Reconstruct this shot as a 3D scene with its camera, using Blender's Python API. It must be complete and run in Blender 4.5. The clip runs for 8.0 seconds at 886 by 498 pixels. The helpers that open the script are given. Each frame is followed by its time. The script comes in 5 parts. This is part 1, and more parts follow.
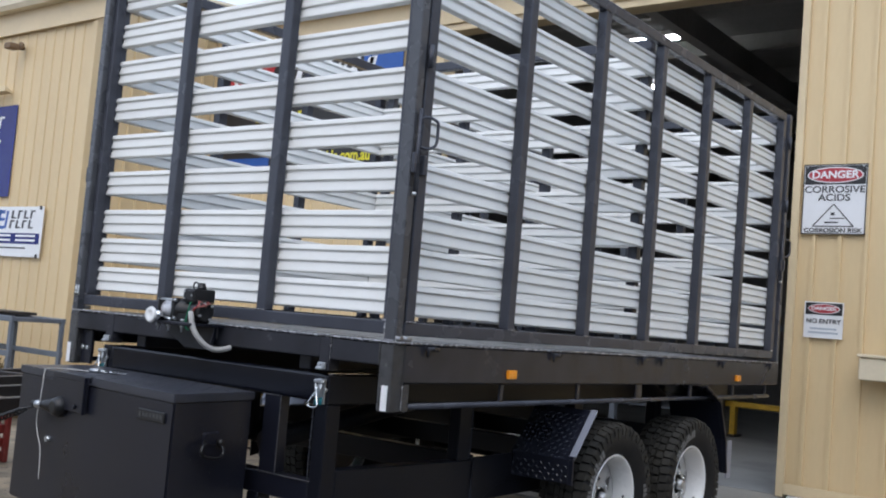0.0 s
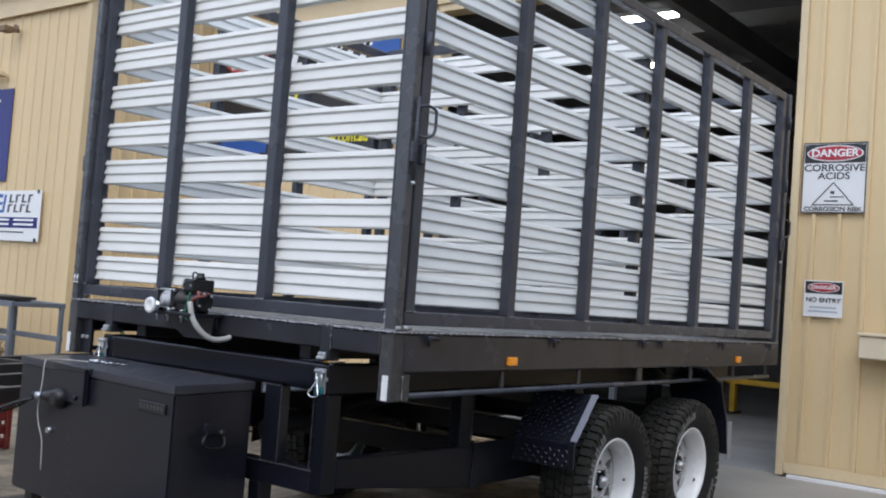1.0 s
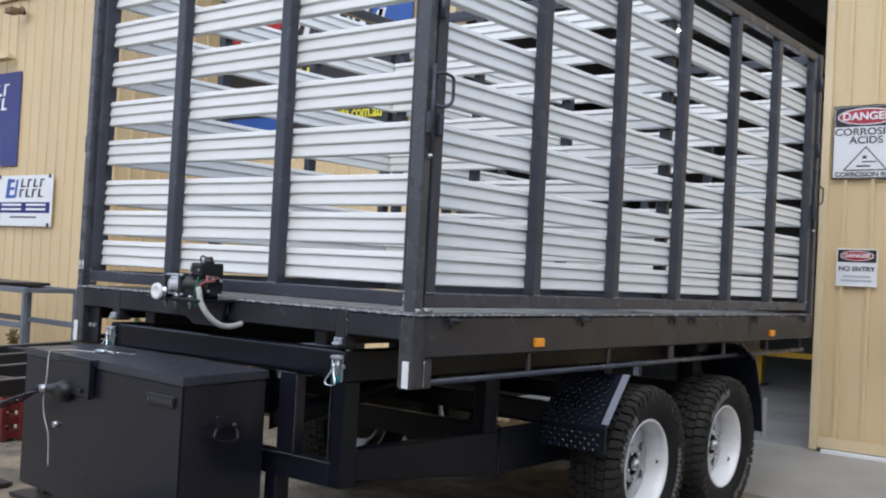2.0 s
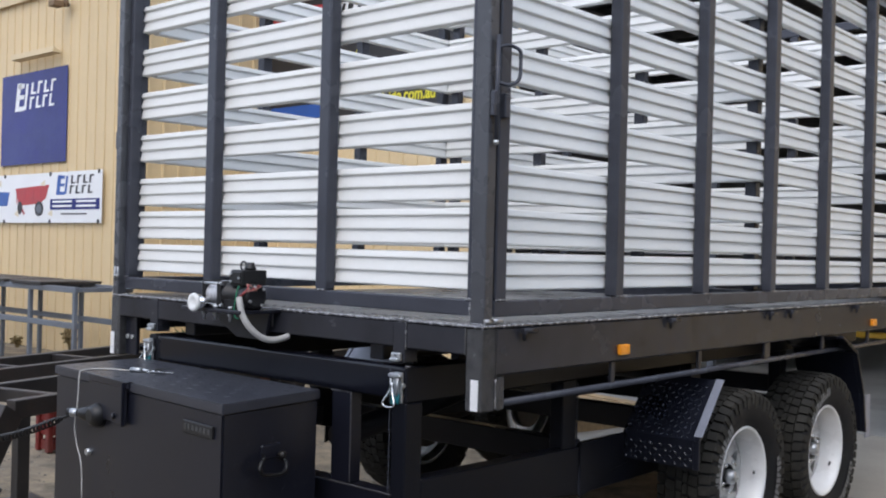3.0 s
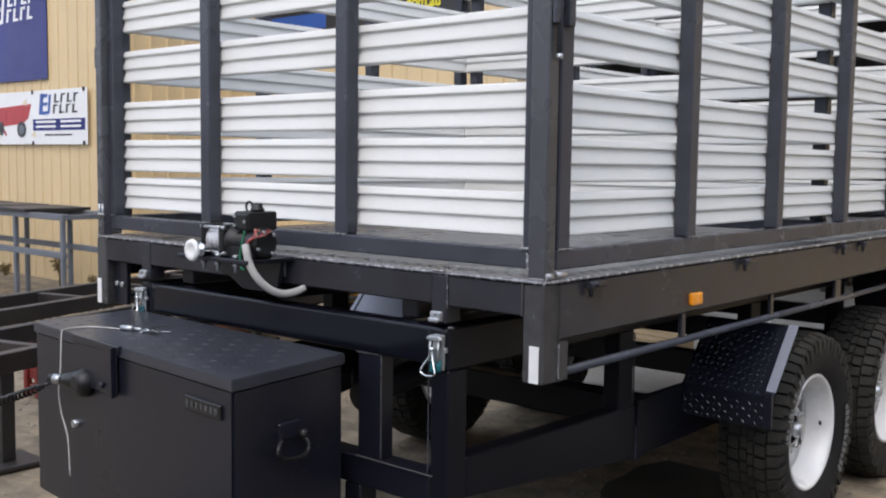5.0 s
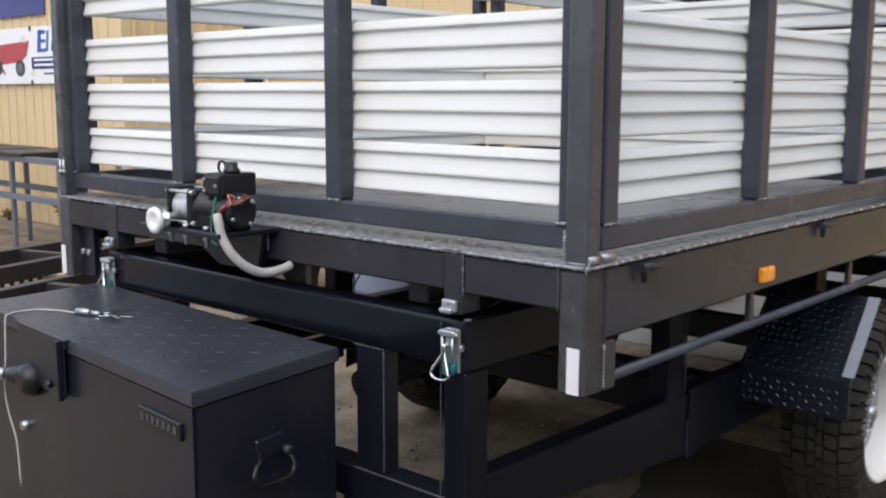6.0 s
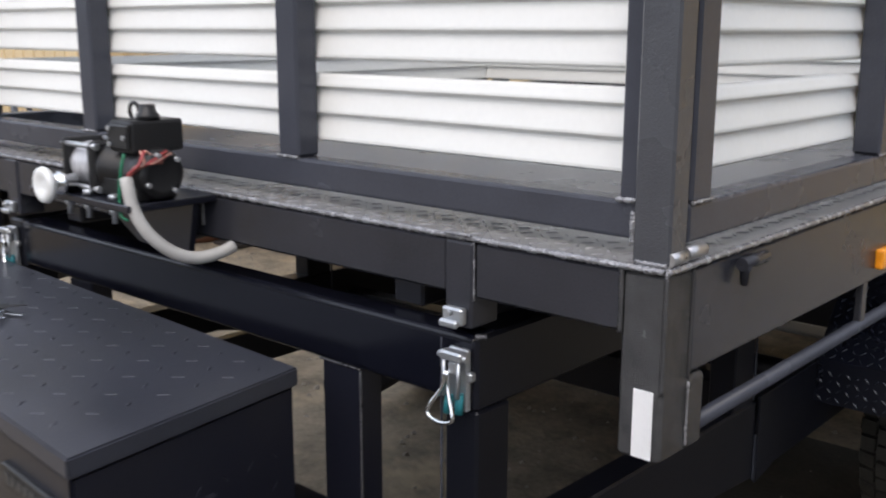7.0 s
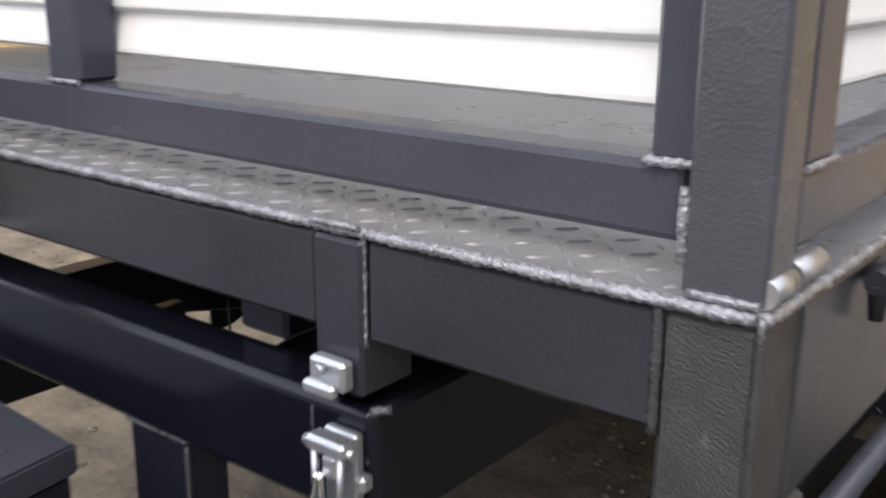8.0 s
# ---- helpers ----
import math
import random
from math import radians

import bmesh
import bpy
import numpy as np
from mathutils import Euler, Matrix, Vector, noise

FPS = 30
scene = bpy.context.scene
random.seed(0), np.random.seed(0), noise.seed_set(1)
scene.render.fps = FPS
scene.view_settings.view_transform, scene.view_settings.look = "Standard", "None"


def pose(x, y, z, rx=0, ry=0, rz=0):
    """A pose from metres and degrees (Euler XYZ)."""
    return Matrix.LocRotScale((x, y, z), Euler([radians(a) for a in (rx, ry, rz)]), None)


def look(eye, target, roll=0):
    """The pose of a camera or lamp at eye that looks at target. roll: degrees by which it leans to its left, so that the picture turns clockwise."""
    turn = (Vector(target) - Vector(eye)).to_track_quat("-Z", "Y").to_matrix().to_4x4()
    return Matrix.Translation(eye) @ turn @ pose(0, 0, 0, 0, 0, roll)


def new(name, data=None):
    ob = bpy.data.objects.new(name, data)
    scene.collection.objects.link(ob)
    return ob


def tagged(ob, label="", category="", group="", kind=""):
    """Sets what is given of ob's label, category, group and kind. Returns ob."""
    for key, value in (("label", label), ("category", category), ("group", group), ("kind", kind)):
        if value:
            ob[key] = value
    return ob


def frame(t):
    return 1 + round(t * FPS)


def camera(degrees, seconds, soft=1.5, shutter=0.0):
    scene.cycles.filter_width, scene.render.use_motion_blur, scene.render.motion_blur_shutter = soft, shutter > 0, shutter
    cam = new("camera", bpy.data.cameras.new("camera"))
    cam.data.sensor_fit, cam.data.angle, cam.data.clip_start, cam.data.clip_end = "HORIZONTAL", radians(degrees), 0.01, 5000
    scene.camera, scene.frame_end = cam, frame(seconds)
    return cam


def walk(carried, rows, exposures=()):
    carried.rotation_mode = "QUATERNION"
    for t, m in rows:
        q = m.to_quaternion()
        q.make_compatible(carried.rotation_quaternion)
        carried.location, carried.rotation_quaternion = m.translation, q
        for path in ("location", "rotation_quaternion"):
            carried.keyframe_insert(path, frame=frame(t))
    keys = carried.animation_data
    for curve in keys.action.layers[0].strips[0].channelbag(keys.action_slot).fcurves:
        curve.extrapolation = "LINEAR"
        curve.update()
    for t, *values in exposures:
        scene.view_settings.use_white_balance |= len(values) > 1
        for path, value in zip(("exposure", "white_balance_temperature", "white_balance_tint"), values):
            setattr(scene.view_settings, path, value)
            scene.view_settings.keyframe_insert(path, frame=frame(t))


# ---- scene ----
# The origin is on the ground below the tray's front corner; the trailer's front runs along -x, its side along +y.
cam = camera(47.27, 8.0, soft=2.0, shutter=0.45)
PATH = [
    (0.0, (2.1871, -2.6237, 1.1112), (0.9723, -1.0413, 1.2531), 4.80),
    (0.5, (2.1823, -2.6198, 1.1326), (0.9690, -1.0346, 1.2551), 4.61),
    (1.0, (2.1776, -2.6185, 1.1547), (0.9654, -1.0306, 1.2504), 4.27),
    (2.5, (1.9009, -2.3002, 1.1909), (0.6250, -0.7602, 1.2164), 1.99),
    (3.0, (1.7421, -2.1487, 1.2346), (0.4196, -0.6483, 1.2369), 1.45),
    (3.5, (1.6171, -2.0900, 1.2531), (0.2951, -0.5894, 1.2320), 1.32),
    (4.0, (1.5048, -2.0444, 1.2613), (0.1943, -0.5346, 1.2059), 1.28),
    (4.5, (1.4102, -1.9852, 1.2752), (0.1110, -0.4688, 1.1648), 1.13),
    (6.0, (0.9909, -1.4721, 1.3302), (-0.3358, -0.0059, 1.0293), 0.18),
    (6.5, (0.7462, -1.2476, 1.3332), (-0.5750, 0.2085, 0.9668), -0.16),
    (7.0, (0.5540, -1.0090, 1.2990), (-0.7449, 0.4511, 0.8735), 0.12),
    (7.5, (0.3744, -0.7316, 1.2494), (-0.9024, 0.7316, 0.7709), 0.55),
    (8.0, (0.1808, -0.5034, 1.2111), (-1.0129, 1.0048, 0.6629), 0.28),
]
walk(cam, [(t, look(eye, target, roll)) for t, eye, target, roll in PATH],
     exposures=[(0.0, 0.41, 6360, 11), (2.5, 0.52, 6480, 12), (4.5, 0.54, 6720, 14), (6.0, 0.70, 6980, 13), (6.5, 0.66, 7030, 13), (7.3, 0.88, 7120, 14), (8.0, 1.15, 7260, 15)])

# ---- light: a bright overcast sky ----
world = bpy.data.worlds.new("sky")
scene.world = world
world.use_nodes = True
wn = world.node_tree.nodes
sky = wn.new("ShaderNodeTexSky")
sky.sky_type = "NISHITA"
sky.sun_disc = False
sky.sun_elevation, sky.sun_rotation = radians(47), radians(166)
sky.dust_density, sky.ozone_density = 4.0, 1.0
mixer = wn.new("ShaderNodeMix")
mixer.data_type = "RGBA"
mixer.inputs["Factor"].default_value = 0.75
mixer.inputs["B"].default_value = (6.2, 7.2, 8.9, 1)
world.node_tree.links.new(sky.outputs["Color"], mixer.inputs["A"])
world.node_tree.links.new(mixer.outputs["Result"], wn["Background"].inputs["Color"])
wn["Background"].inputs["Strength"].default_value = 0.14
sun = new("sun", bpy.data.lights.new("sun", "SUN"))
sun.data.energy, sun.data.angle, sun.data.color = 0.6, radians(35), (1.0, 0.98, 0.95)
sun.matrix_world = look((3, -5, 8), (0, 0, 0))

ZD = 1.03  # height of the tray's deck above the ground

# ---- materials ----
def mat(name, colour, rough=0.5, metal=0.0, vary=0.15, scale=6.0, fine=80.0, bump=0.1, stain_sheen=None, amount=0.3, rscale=None, coat=0.0, rnd=0.0, stretch=(1, 1, 1), dist=0.002, spec=0.5):
    """A painted or raw surface: two scales of mottling, stains or painted sheen and fine relief, in metres."""
    m = bpy.data.materials.new(name)
    m.use_nodes = True
    nt = m.node_tree
    n, l = nt.nodes, nt.links
    bs = n["Principled BSDF"]
    co = n.new("ShaderNodeTexCoord")
    mp = n.new("ShaderNodeMapping")
    mp.inputs["Scale"].default_value = stretch
    l.new(co.outputs["Object"], mp.inputs["Vector"])
    a, b = n.new("ShaderNodeTexNoise"), n.new("ShaderNodeTexNoise")
    a.inputs["Scale"].default_value, b.inputs["Scale"].default_value = scale, fine
    a.inputs["Detail"].default_value, b.inputs["Detail"].default_value = 5, 3
    for q in (a, b):
        l.new(mp.outputs["Vector"], q.inputs["Vector"])
    add = n.new("ShaderNodeMath")
    add.operation = "MULTIPLY_ADD"
    l.new(b.outputs["Fac"], add.inputs[0])
    add.inputs[1].default_value = 0.4
    l.new(a.outputs["Fac"], add.inputs[2])
    ramp = n.new("ShaderNodeMapRange")
    ramp.inputs["From Min"].default_value, ramp.inputs["From Max"].default_value = 0.4, 1.0
    ramp.inputs["To Min"].default_value, ramp.inputs["To Max"].default_value = 1 - vary, 1 + vary
    l.new(add.outputs["Value"], ramp.inputs["Value"])
    src = ramp.outputs["Result"]
    if rnd:
        info = n.new("ShaderNodeObjectInfo")
        r2 = n.new("ShaderNodeMapRange")
        r2.inputs["To Min"].default_value, r2.inputs["To Max"].default_value = 1 - rnd, 1 + rnd
        l.new(info.outputs["Random"], r2.inputs["Value"])
        mm = n.new("ShaderNodeMath")
        mm.operation = "MULTIPLY"
        l.new(src, mm.inputs[0])
        l.new(r2.outputs["Result"], mm.inputs[1])
        src = mm.outputs["Value"]
    mul = n.new("ShaderNodeVectorMath")
    mul.operation = "SCALE"
    mul.inputs[0].default_value = colour
    l.new(src, mul.inputs["Scale"])
    out = mul.outputs["Vector"]
    if stain_sheen:
        s = n.new("ShaderNodeTexNoise")
        s.inputs["Scale"].default_value, s.inputs["Detail"].default_value = scale * 0.45, 8
        s.inputs["Roughness"].default_value = 0.7
        l.new(mp.outputs["Vector"], s.inputs["Vector"])
        sr = n.new("ShaderNodeMapRange")
        sr.inputs["From Min"].default_value, sr.inputs["From Max"].default_value = 0.5, 0.72
        sr.inputs["To Max"].default_value = amount
        l.new(s.outputs["Fac"], sr.inputs["Value"])
        mx = n.new("ShaderNodeMix")
        mx.data_type = "RGBA"
        l.new(sr.outputs["Result"], mx.inputs["Factor"])
        l.new(out, mx.inputs["A"])
        mx.inputs["B"].default_value = (*stain_sheen, 1)
        out = mx.outputs["Result"]
    l.new(out, bs.inputs["Base Color"])
    rr = n.new("ShaderNodeMapRange")
    rr.inputs["To Min"].default_value, rr.inputs["To Max"].default_value = max(rough - 0.1, 0.02), min(rough + 0.12, 1)
    l.new(a.outputs["Fac"], rr.inputs["Value"])
    l.new(rr.outputs["Result"], bs.inputs["Roughness"])
    bs.inputs["Metallic"].default_value = metal
    bs.inputs["Specular IOR Level"].default_value = spec
    bs.inputs["Coat Weight"].default_value = coat
    if bump:
        bp = n.new("ShaderNodeBump")
        bp.inputs["Strength"].default_value, bp.inputs["Distance"].default_value = bump, dist
        l.new(b.outputs["Fac"], bp.inputs["Height"])
        l.new(bp.outputs["Normal"], bs.inputs["Normal"])
    return m


def glow(name, colour, power):
    m = bpy.data.materials.new(name)
    m.use_nodes = True
    bs = m.node_tree.nodes["Principled BSDF"]
    bs.inputs["Base Color"].default_value = (*colour, 1)
    bs.inputs["Emission Color"].default_value = (*colour, 1)
    bs.inputs["Emission Strength"].default_value = power
    return m


# mottling and darker blotches paint in the uneven reflections of the gloss
PAINT = mat("charcoal_paint", (0.0300, 0.0312, 0.0385), 0.23, spec=0.32, vary=0.30, scale=6, fine=340, bump=0.30, dist=0.0012, stain_sheen=(0.020, 0.018, 0.018), amount=0.45)
HAMMER = mat("hammered_charcoal_paint", (0.046, 0.0455, 0.047), 0.22, vary=0.3, scale=30, fine=600, bump=1.0, dist=0.0022)
BLACK = mat("black_paint", (0.0098, 0.0108, 0.0180), 0.30, spec=0.45, vary=0.25, scale=3, fine=300, bump=0.3, dist=0.001, stain_sheen=(0.03, 0.03, 0.03), amount=0.2)
PLATE = mat("worn_deck_plate", (0.185, 0.185, 0.192), 0.28, vary=0.3, scale=5, fine=120, bump=0.3, stain_sheen=(0.2, 0.19, 0.17), amount=0.5)
DECKSTUD = mat("rubbed_deck_stud", (0.235, 0.235, 0.24), 0.33, metal=0.1, vary=0.2, scale=12, fine=160, bump=0.2)
CRATEPAINT = mat("slate_crate_paint", (0.056, 0.060, 0.075), 0.25, spec=0.28, vary=0.22, scale=5, fine=340, bump=0.25, dist=0.001, stain_sheen=(0.03, 0.03, 0.034), amount=0.35)
CRATEHAMMER = mat("hammered_slate_paint", (0.062, 0.065, 0.074), 0.26, vary=0.2, scale=9, fine=420, bump=0.5, dist=0.0012)
BARPAINT = mat("gloss_black_paint", (0.0050, 0.0056, 0.0100), 0.20, spec=0.36, vary=0.25, scale=4, fine=300, bump=0.15, dist=0.001)
UNDER = mat("black_underbody_paint", (0.0080, 0.0088, 0.0132), 0.36, spec=0.24, vary=0.3, scale=4, fine=300, bump=0.2, dist=0.001, stain_sheen=(0.02, 0.018, 0.016), amount=0.25)
TREAD = mat("tread_plate_paint", (0.009, 0.0105, 0.018), 0.28, spec=0.4, vary=0.25, scale=5, fine=200, bump=0.3, dist=0.001)
# lid colour is paler than the box to carry the sky's sheen
LIDSHEEN = mat("tool_box_lid_sheen", (0.034, 0.0365, 0.048), 0.34, vary=0.3, scale=4, fine=260, bump=0.35, dist=0.001, stain_sheen=(0.06, 0.06, 0.06), amount=0.25)
DRUM = mat("worn_winch_drum", (0.62, 0.62, 0.64), 0.5, metal=0.6, vary=0.4, scale=40, fine=200, bump=0.4, stretch=(6, 1, 1))
# for the unseen walls added to cut low sky light
SKYBLOCK = mat("dark_sky_block", (0.07, 0.085, 0.075), 0.7, vary=0.25, scale=1.0, fine=20)
BADGE = mat("dull_badge_print", (0.055, 0.055, 0.055), 0.5, vary=0.2)
STUD = mat("tread_plate_stud", (0.036, 0.040, 0.054), 0.22, vary=0.25, scale=30, fine=300, bump=0.2, dist=0.001)
SLAT = mat("white_slat_paint", (0.748, 0.753, 0.73), 0.50, spec=0.28, vary=0.05, scale=3, fine=90, bump=0.06, stain_sheen=(0.62, 0.6, 0.55), amount=0.22, rnd=0.03)
DARKWELD = mat("dark_painted_weld", (0.085, 0.085, 0.092), 0.3, metal=0.3, vary=0.4, scale=60, fine=260, bump=1.0, dist=0.003)
PIN = mat("bare_steel_pin", (0.42, 0.42, 0.43), 0.30, metal=0.7, vary=0.3, scale=40, fine=200, bump=0.3)
WELD = mat("painted_weld", (0.30, 0.30, 0.315), 0.25, metal=0.5, vary=0.4, scale=60, fine=260, bump=1.0, dist=0.003)
CREAM = mat("cream_cladding", (0.665, 0.515, 0.298), 0.5, vary=0.06, scale=1.2, fine=40, bump=0.05, stain_sheen=(0.5, 0.38, 0.22), amount=0.35, stretch=(1, 1, 0.25))
CREAM_TRIM = mat("cream_trim", (0.66, 0.53, 0.33), 0.5, vary=0.08, scale=2, fine=40, bump=0.05, stain_sheen=(0.48, 0.39, 0.25), amount=0.35)
GUTTER = mat("pale_gutter", (0.70, 0.62, 0.46), 0.45, vary=0.08, scale=2, fine=40, stain_sheen=(0.5, 0.44, 0.33), amount=0.3)
CONCRETE = mat("concrete", (0.31, 0.295, 0.265), 0.85, vary=0.14, scale=1.6, fine=60, bump=0.3, stain_sheen=(0.2, 0.18, 0.16), amount=0.5)
SHEDFLOOR = mat("shed_concrete", (0.30, 0.31, 0.31), 0.6, vary=0.2, scale=1.3, fine=40, bump=0.2, stain_sheen=(0.12, 0.12, 0.12), amount=0.7)
GRAVEL = mat("gravel", (0.205, 0.168, 0.120), 0.95, vary=0.55, scale=7, fine=50, bump=0.6, dist=0.006, stain_sheen=(0.43, 0.335, 0.215), amount=0.8)
# dark tone of the added ground strip: damp soil plus painted shade
DARKGROUND = mat("damp_shade_ground", (0.050, 0.044, 0.034), 0.8, vary=0.5, scale=5, fine=60, bump=0.6, dist=0.006, stain_sheen=(0.10, 0.085, 0.055), amount=0.4)
STONE = mat("gravel_stone", (0.22, 0.195, 0.16), 0.9, vary=0.3, scale=9, fine=90, bump=0.5, rnd=0.3)
TREADRUBBER = mat("dusty_tyre_tread", (0.026, 0.0245, 0.021), 0.8, spec=0.3, vary=0.35, scale=14, fine=140, bump=0.4, dist=0.001, stain_sheen=(0.075, 0.068, 0.055), amount=0.6)
RUBBER = mat("tyre_rubber", (0.010, 0.010, 0.011), 0.72, spec=0.3, vary=0.3, scale=12, fine=140, bump=0.4, dist=0.001, stain_sheen=(0.035, 0.033, 0.03), amount=0.3)
LETTER = mat("tyre_letter", (0.16, 0.16, 0.16), 0.7, vary=0.2)
RIM = mat("white_rim", (0.78, 0.78, 0.77), 0.28, vary=0.05, scale=8, fine=60, bump=0.03, coat=0.4)
GALV = mat("galvanised_steel", (0.50, 0.52, 0.54), 0.38, metal=0.85, vary=0.2, scale=30, fine=200, bump=0.2)
CHROME = mat("bright_chrome", (0.75, 0.76, 0.77), 0.16, metal=1.0, vary=0.1, bump=0)
PLASTIC = mat("black_plastic", (0.0075, 0.0075, 0.0085), 0.40, vary=0.2, scale=20, fine=250, bump=0.25)
NYLON = mat("white_nylon", (0.76, 0.77, 0.76), 0.4, vary=0.06, scale=20)
HOSE = mat("grey_conduit", (0.46, 0.45, 0.43), 0.5, vary=0.1, scale=30, fine=200)
TEAL = mat("teal_rubber", (0.01, 0.17, 0.20), 0.5, vary=0.2, scale=30)
AMBER = mat("amber_lens", (0.95, 0.33, 0.015), 0.25, vary=0.12, scale=60, fine=200, bump=0.3, coat=0.6)
REFLECT = mat("white_reflective_tape", (0.78, 0.78, 0.78), 0.35, vary=0.05, scale=40, fine=300, bump=0.1)
WIRE_RED = mat("red_wire", (0.36, 0.05, 0.05), 0.4)
COPPER = mat("copper_wire", (0.42, 0.22, 0.18), 0.35, metal=0.7)
WIRE_GREEN = mat("green_wire", (0.01, 0.20, 0.10), 0.4)
# lighter blotches stand in for the yard reflected in the gloss
BLUE = mat("blue_sign_face", (0.018, 0.021, 0.160), 0.22, spec=0.22, vary=0.3, scale=1.6, fine=30, bump=0.02, stain_sheen=(0.04, 0.06, 0.19), amount=0.5)
BRIGHT_BLUE = mat("bright_blue_print", (0.02, 0.09, 0.35), 0.4, vary=0.1)
WHITE = mat("white_sign_face", (0.78, 0.79, 0.80), 0.35, vary=0.05, scale=3, stain_sheen=(0.62, 0.61, 0.58), amount=0.25)
PALEPRINT = mat("pale_blue_grey_print", (0.42, 0.47, 0.53), 0.4, vary=0.1)
INK = mat("black_print", (0.02, 0.02, 0.022), 0.45, vary=0.1)
RED = mat("red_print", (0.42, 0.03, 0.035), 0.4, vary=0.1)
MAROON = mat("red_sign_oval", (0.40, 0.035, 0.05), 0.4, vary=0.1)
YELLOW = mat("yellow_print", (0.75, 0.68, 0.04), 0.4, vary=0.1)
YELLOW_STEEL = mat("yellow_steel", (0.60, 0.36, 0.02), 0.45, vary=0.15, scale=7, stain_sheen=(0.2, 0.13, 0.05), amount=0.5)
RACK = mat("blue_grey_rack", (0.12, 0.14, 0.17), 0.45, vary=0.2, scale=6, stain_sheen=(0.12, 0.10, 0.08), amount=0.4)
DARKSTEEL = mat("dark_bare_steel", (0.034, 0.031, 0.030), 0.42, metal=0.2, vary=0.35, scale=5, fine=90, bump=0.3, stain_sheen=(0.09, 0.055, 0.04), amount=0.4)
REDBOX = mat("red_plastic", (0.16, 0.016, 0.013), 0.5, vary=0.25, scale=8, stain_sheen=(0.2, 0.12, 0.1), amount=0.4)
TERRACOTTA = mat("terracotta", (0.26, 0.115, 0.075), 0.75, vary=0.2, scale=8, stain_sheen=(0.35, 0.28, 0.22), amount=0.4)
PEBBLE = mat("white_pebbles", (0.62, 0.59, 0.54), 0.8, vary=0.2, scale=40, bump=0.5)
LEAF = mat("grey_green_leaf", (0.075, 0.105, 0.05), 0.6, vary=0.35, scale=20, rnd=0.2)
WEED = mat("dry_weed", (0.21, 0.155, 0.07), 0.8, vary=0.4, scale=30, rnd=0.3)
RUSTY = mat("weathered_brown_steel", (0.20, 0.13, 0.075), 0.7, vary=0.3, scale=20, fine=90, bump=0.3, stain_sheen=(0.09, 0.05, 0.03), amount=0.5)
TIMBER = mat("pale_timber", (0.42, 0.31, 0.18), 0.75, vary=0.25, scale=4, fine=60, bump=0.3, stretch=(1, 8, 8), stain_sheen=(0.2, 0.14, 0.09), amount=0.4)
GREYPAINT = mat("blue_grey_mudguard", (0.235, 0.25, 0.30), 0.4, vary=0.12, scale=5, stain_sheen=(0.16, 0.16, 0.18), amount=0.3)
SHEDWALL = mat("dark_shed_lining", (0.20, 0.195, 0.19), 0.8, vary=0.25, scale=1.5, fine=20)
TUBE_LIGHT = glow("fluorescent_tube", (0.95, 1.0, 1.0), 24.0)
BULB = glow("lamp_bulb", (1.0, 0.98, 0.92), 26.0)


# ---- mesh helpers ----
def merged(*bms):
    out = bmesh.new()
    me = bpy.data.meshes.new("tmp")
    for b in bms:
        b.to_mesh(me)
        out.from_mesh(me)
        b.free()
    bpy.data.meshes.remove(me)
    return out


def box(x0, x1, y0, y1, z0, z1, bev=0.003, seg=1, turn=None):
    """A bevelled block; turn is a matrix applied after."""
    bm = bmesh.new()
    bmesh.ops.create_cube(bm, size=1.0, matrix=Matrix.Translation(((x0 + x1) / 2, (y0 + y1) / 2, (z0 + z1) / 2)) @ Matrix.Diagonal((abs(x1 - x0), abs(y1 - y0), abs(z1 - z0), 1)))
    if bev:
        b = min(bev, abs(x1 - x0) * 0.45, abs(y1 - y0) * 0.45, abs(z1 - z0) * 0.45)
        bmesh.ops.bevel(bm, geom=list(bm.edges), offset=b, segments=seg, affect="EDGES", profile=0.5)
    if turn:
        bm.transform(turn)
    return bm


def beam(p, q, w, h, bev=0.003, roll=0.0):
    """A bar of section w x h from p to q (h is its height when it lies level)."""
    p, q = Vector(p), Vector(q)
    d = q - p
    bm = box(-w / 2, w / 2, 0, d.length, -h / 2, h / 2, bev)
    up = Vector((0, 0, 1)) if abs(d.normalized().z) < 0.95 else Vector((0, 1, 0))
    y = d.normalized()
    x = y.cross(up).normalized()
    z = x.cross(y)
    m = Matrix((x, y, z)).transposed().to_4x4()
    m.translation = p
    bm.transform(m @ Matrix.Rotation(roll, 4, "Y"))
    return bm


def tube(points, r, seg=10, closed=False):
    """A round bar along a smooth line through points."""
    pts = [Vector(v) for v in points]
    n = len(pts)
    bm = bmesh.new()
    rings = []
    ref = None
    for i, v in enumerate(pts):
        a = pts[(i - 1) % n] if closed or i else pts[0]
        b = pts[(i + 1) % n] if closed or i < n - 1 else pts[-1]
        d = (b - a).normalized()
        if ref is None:
            ref = d.orthogonal().normalized()
        ref = (ref - d * ref.dot(d)).normalized()
        s = d.cross(ref)
        rings.append([bm.verts.new(v + r * (math.cos(k * 2 * math.pi / seg) * ref + math.sin(k * 2 * math.pi / seg) * s)) for k in range(seg)])
    for i in range(n if closed else n - 1):
        A, B = rings[i], rings[(i + 1) % n]
        for k in range(seg):
            bm.faces.new((A[k], A[(k + 1) % seg], B[(k + 1) % seg], B[k]))
    if not closed:
        bm.faces.new(rings[0][::-1])
        bm.faces.new(rings[-1])
    bmesh.ops.recalc_face_normals(bm, faces=bm.faces)
    for f in bm.faces:
        f.smooth = len(f.verts) == 4
    return bm


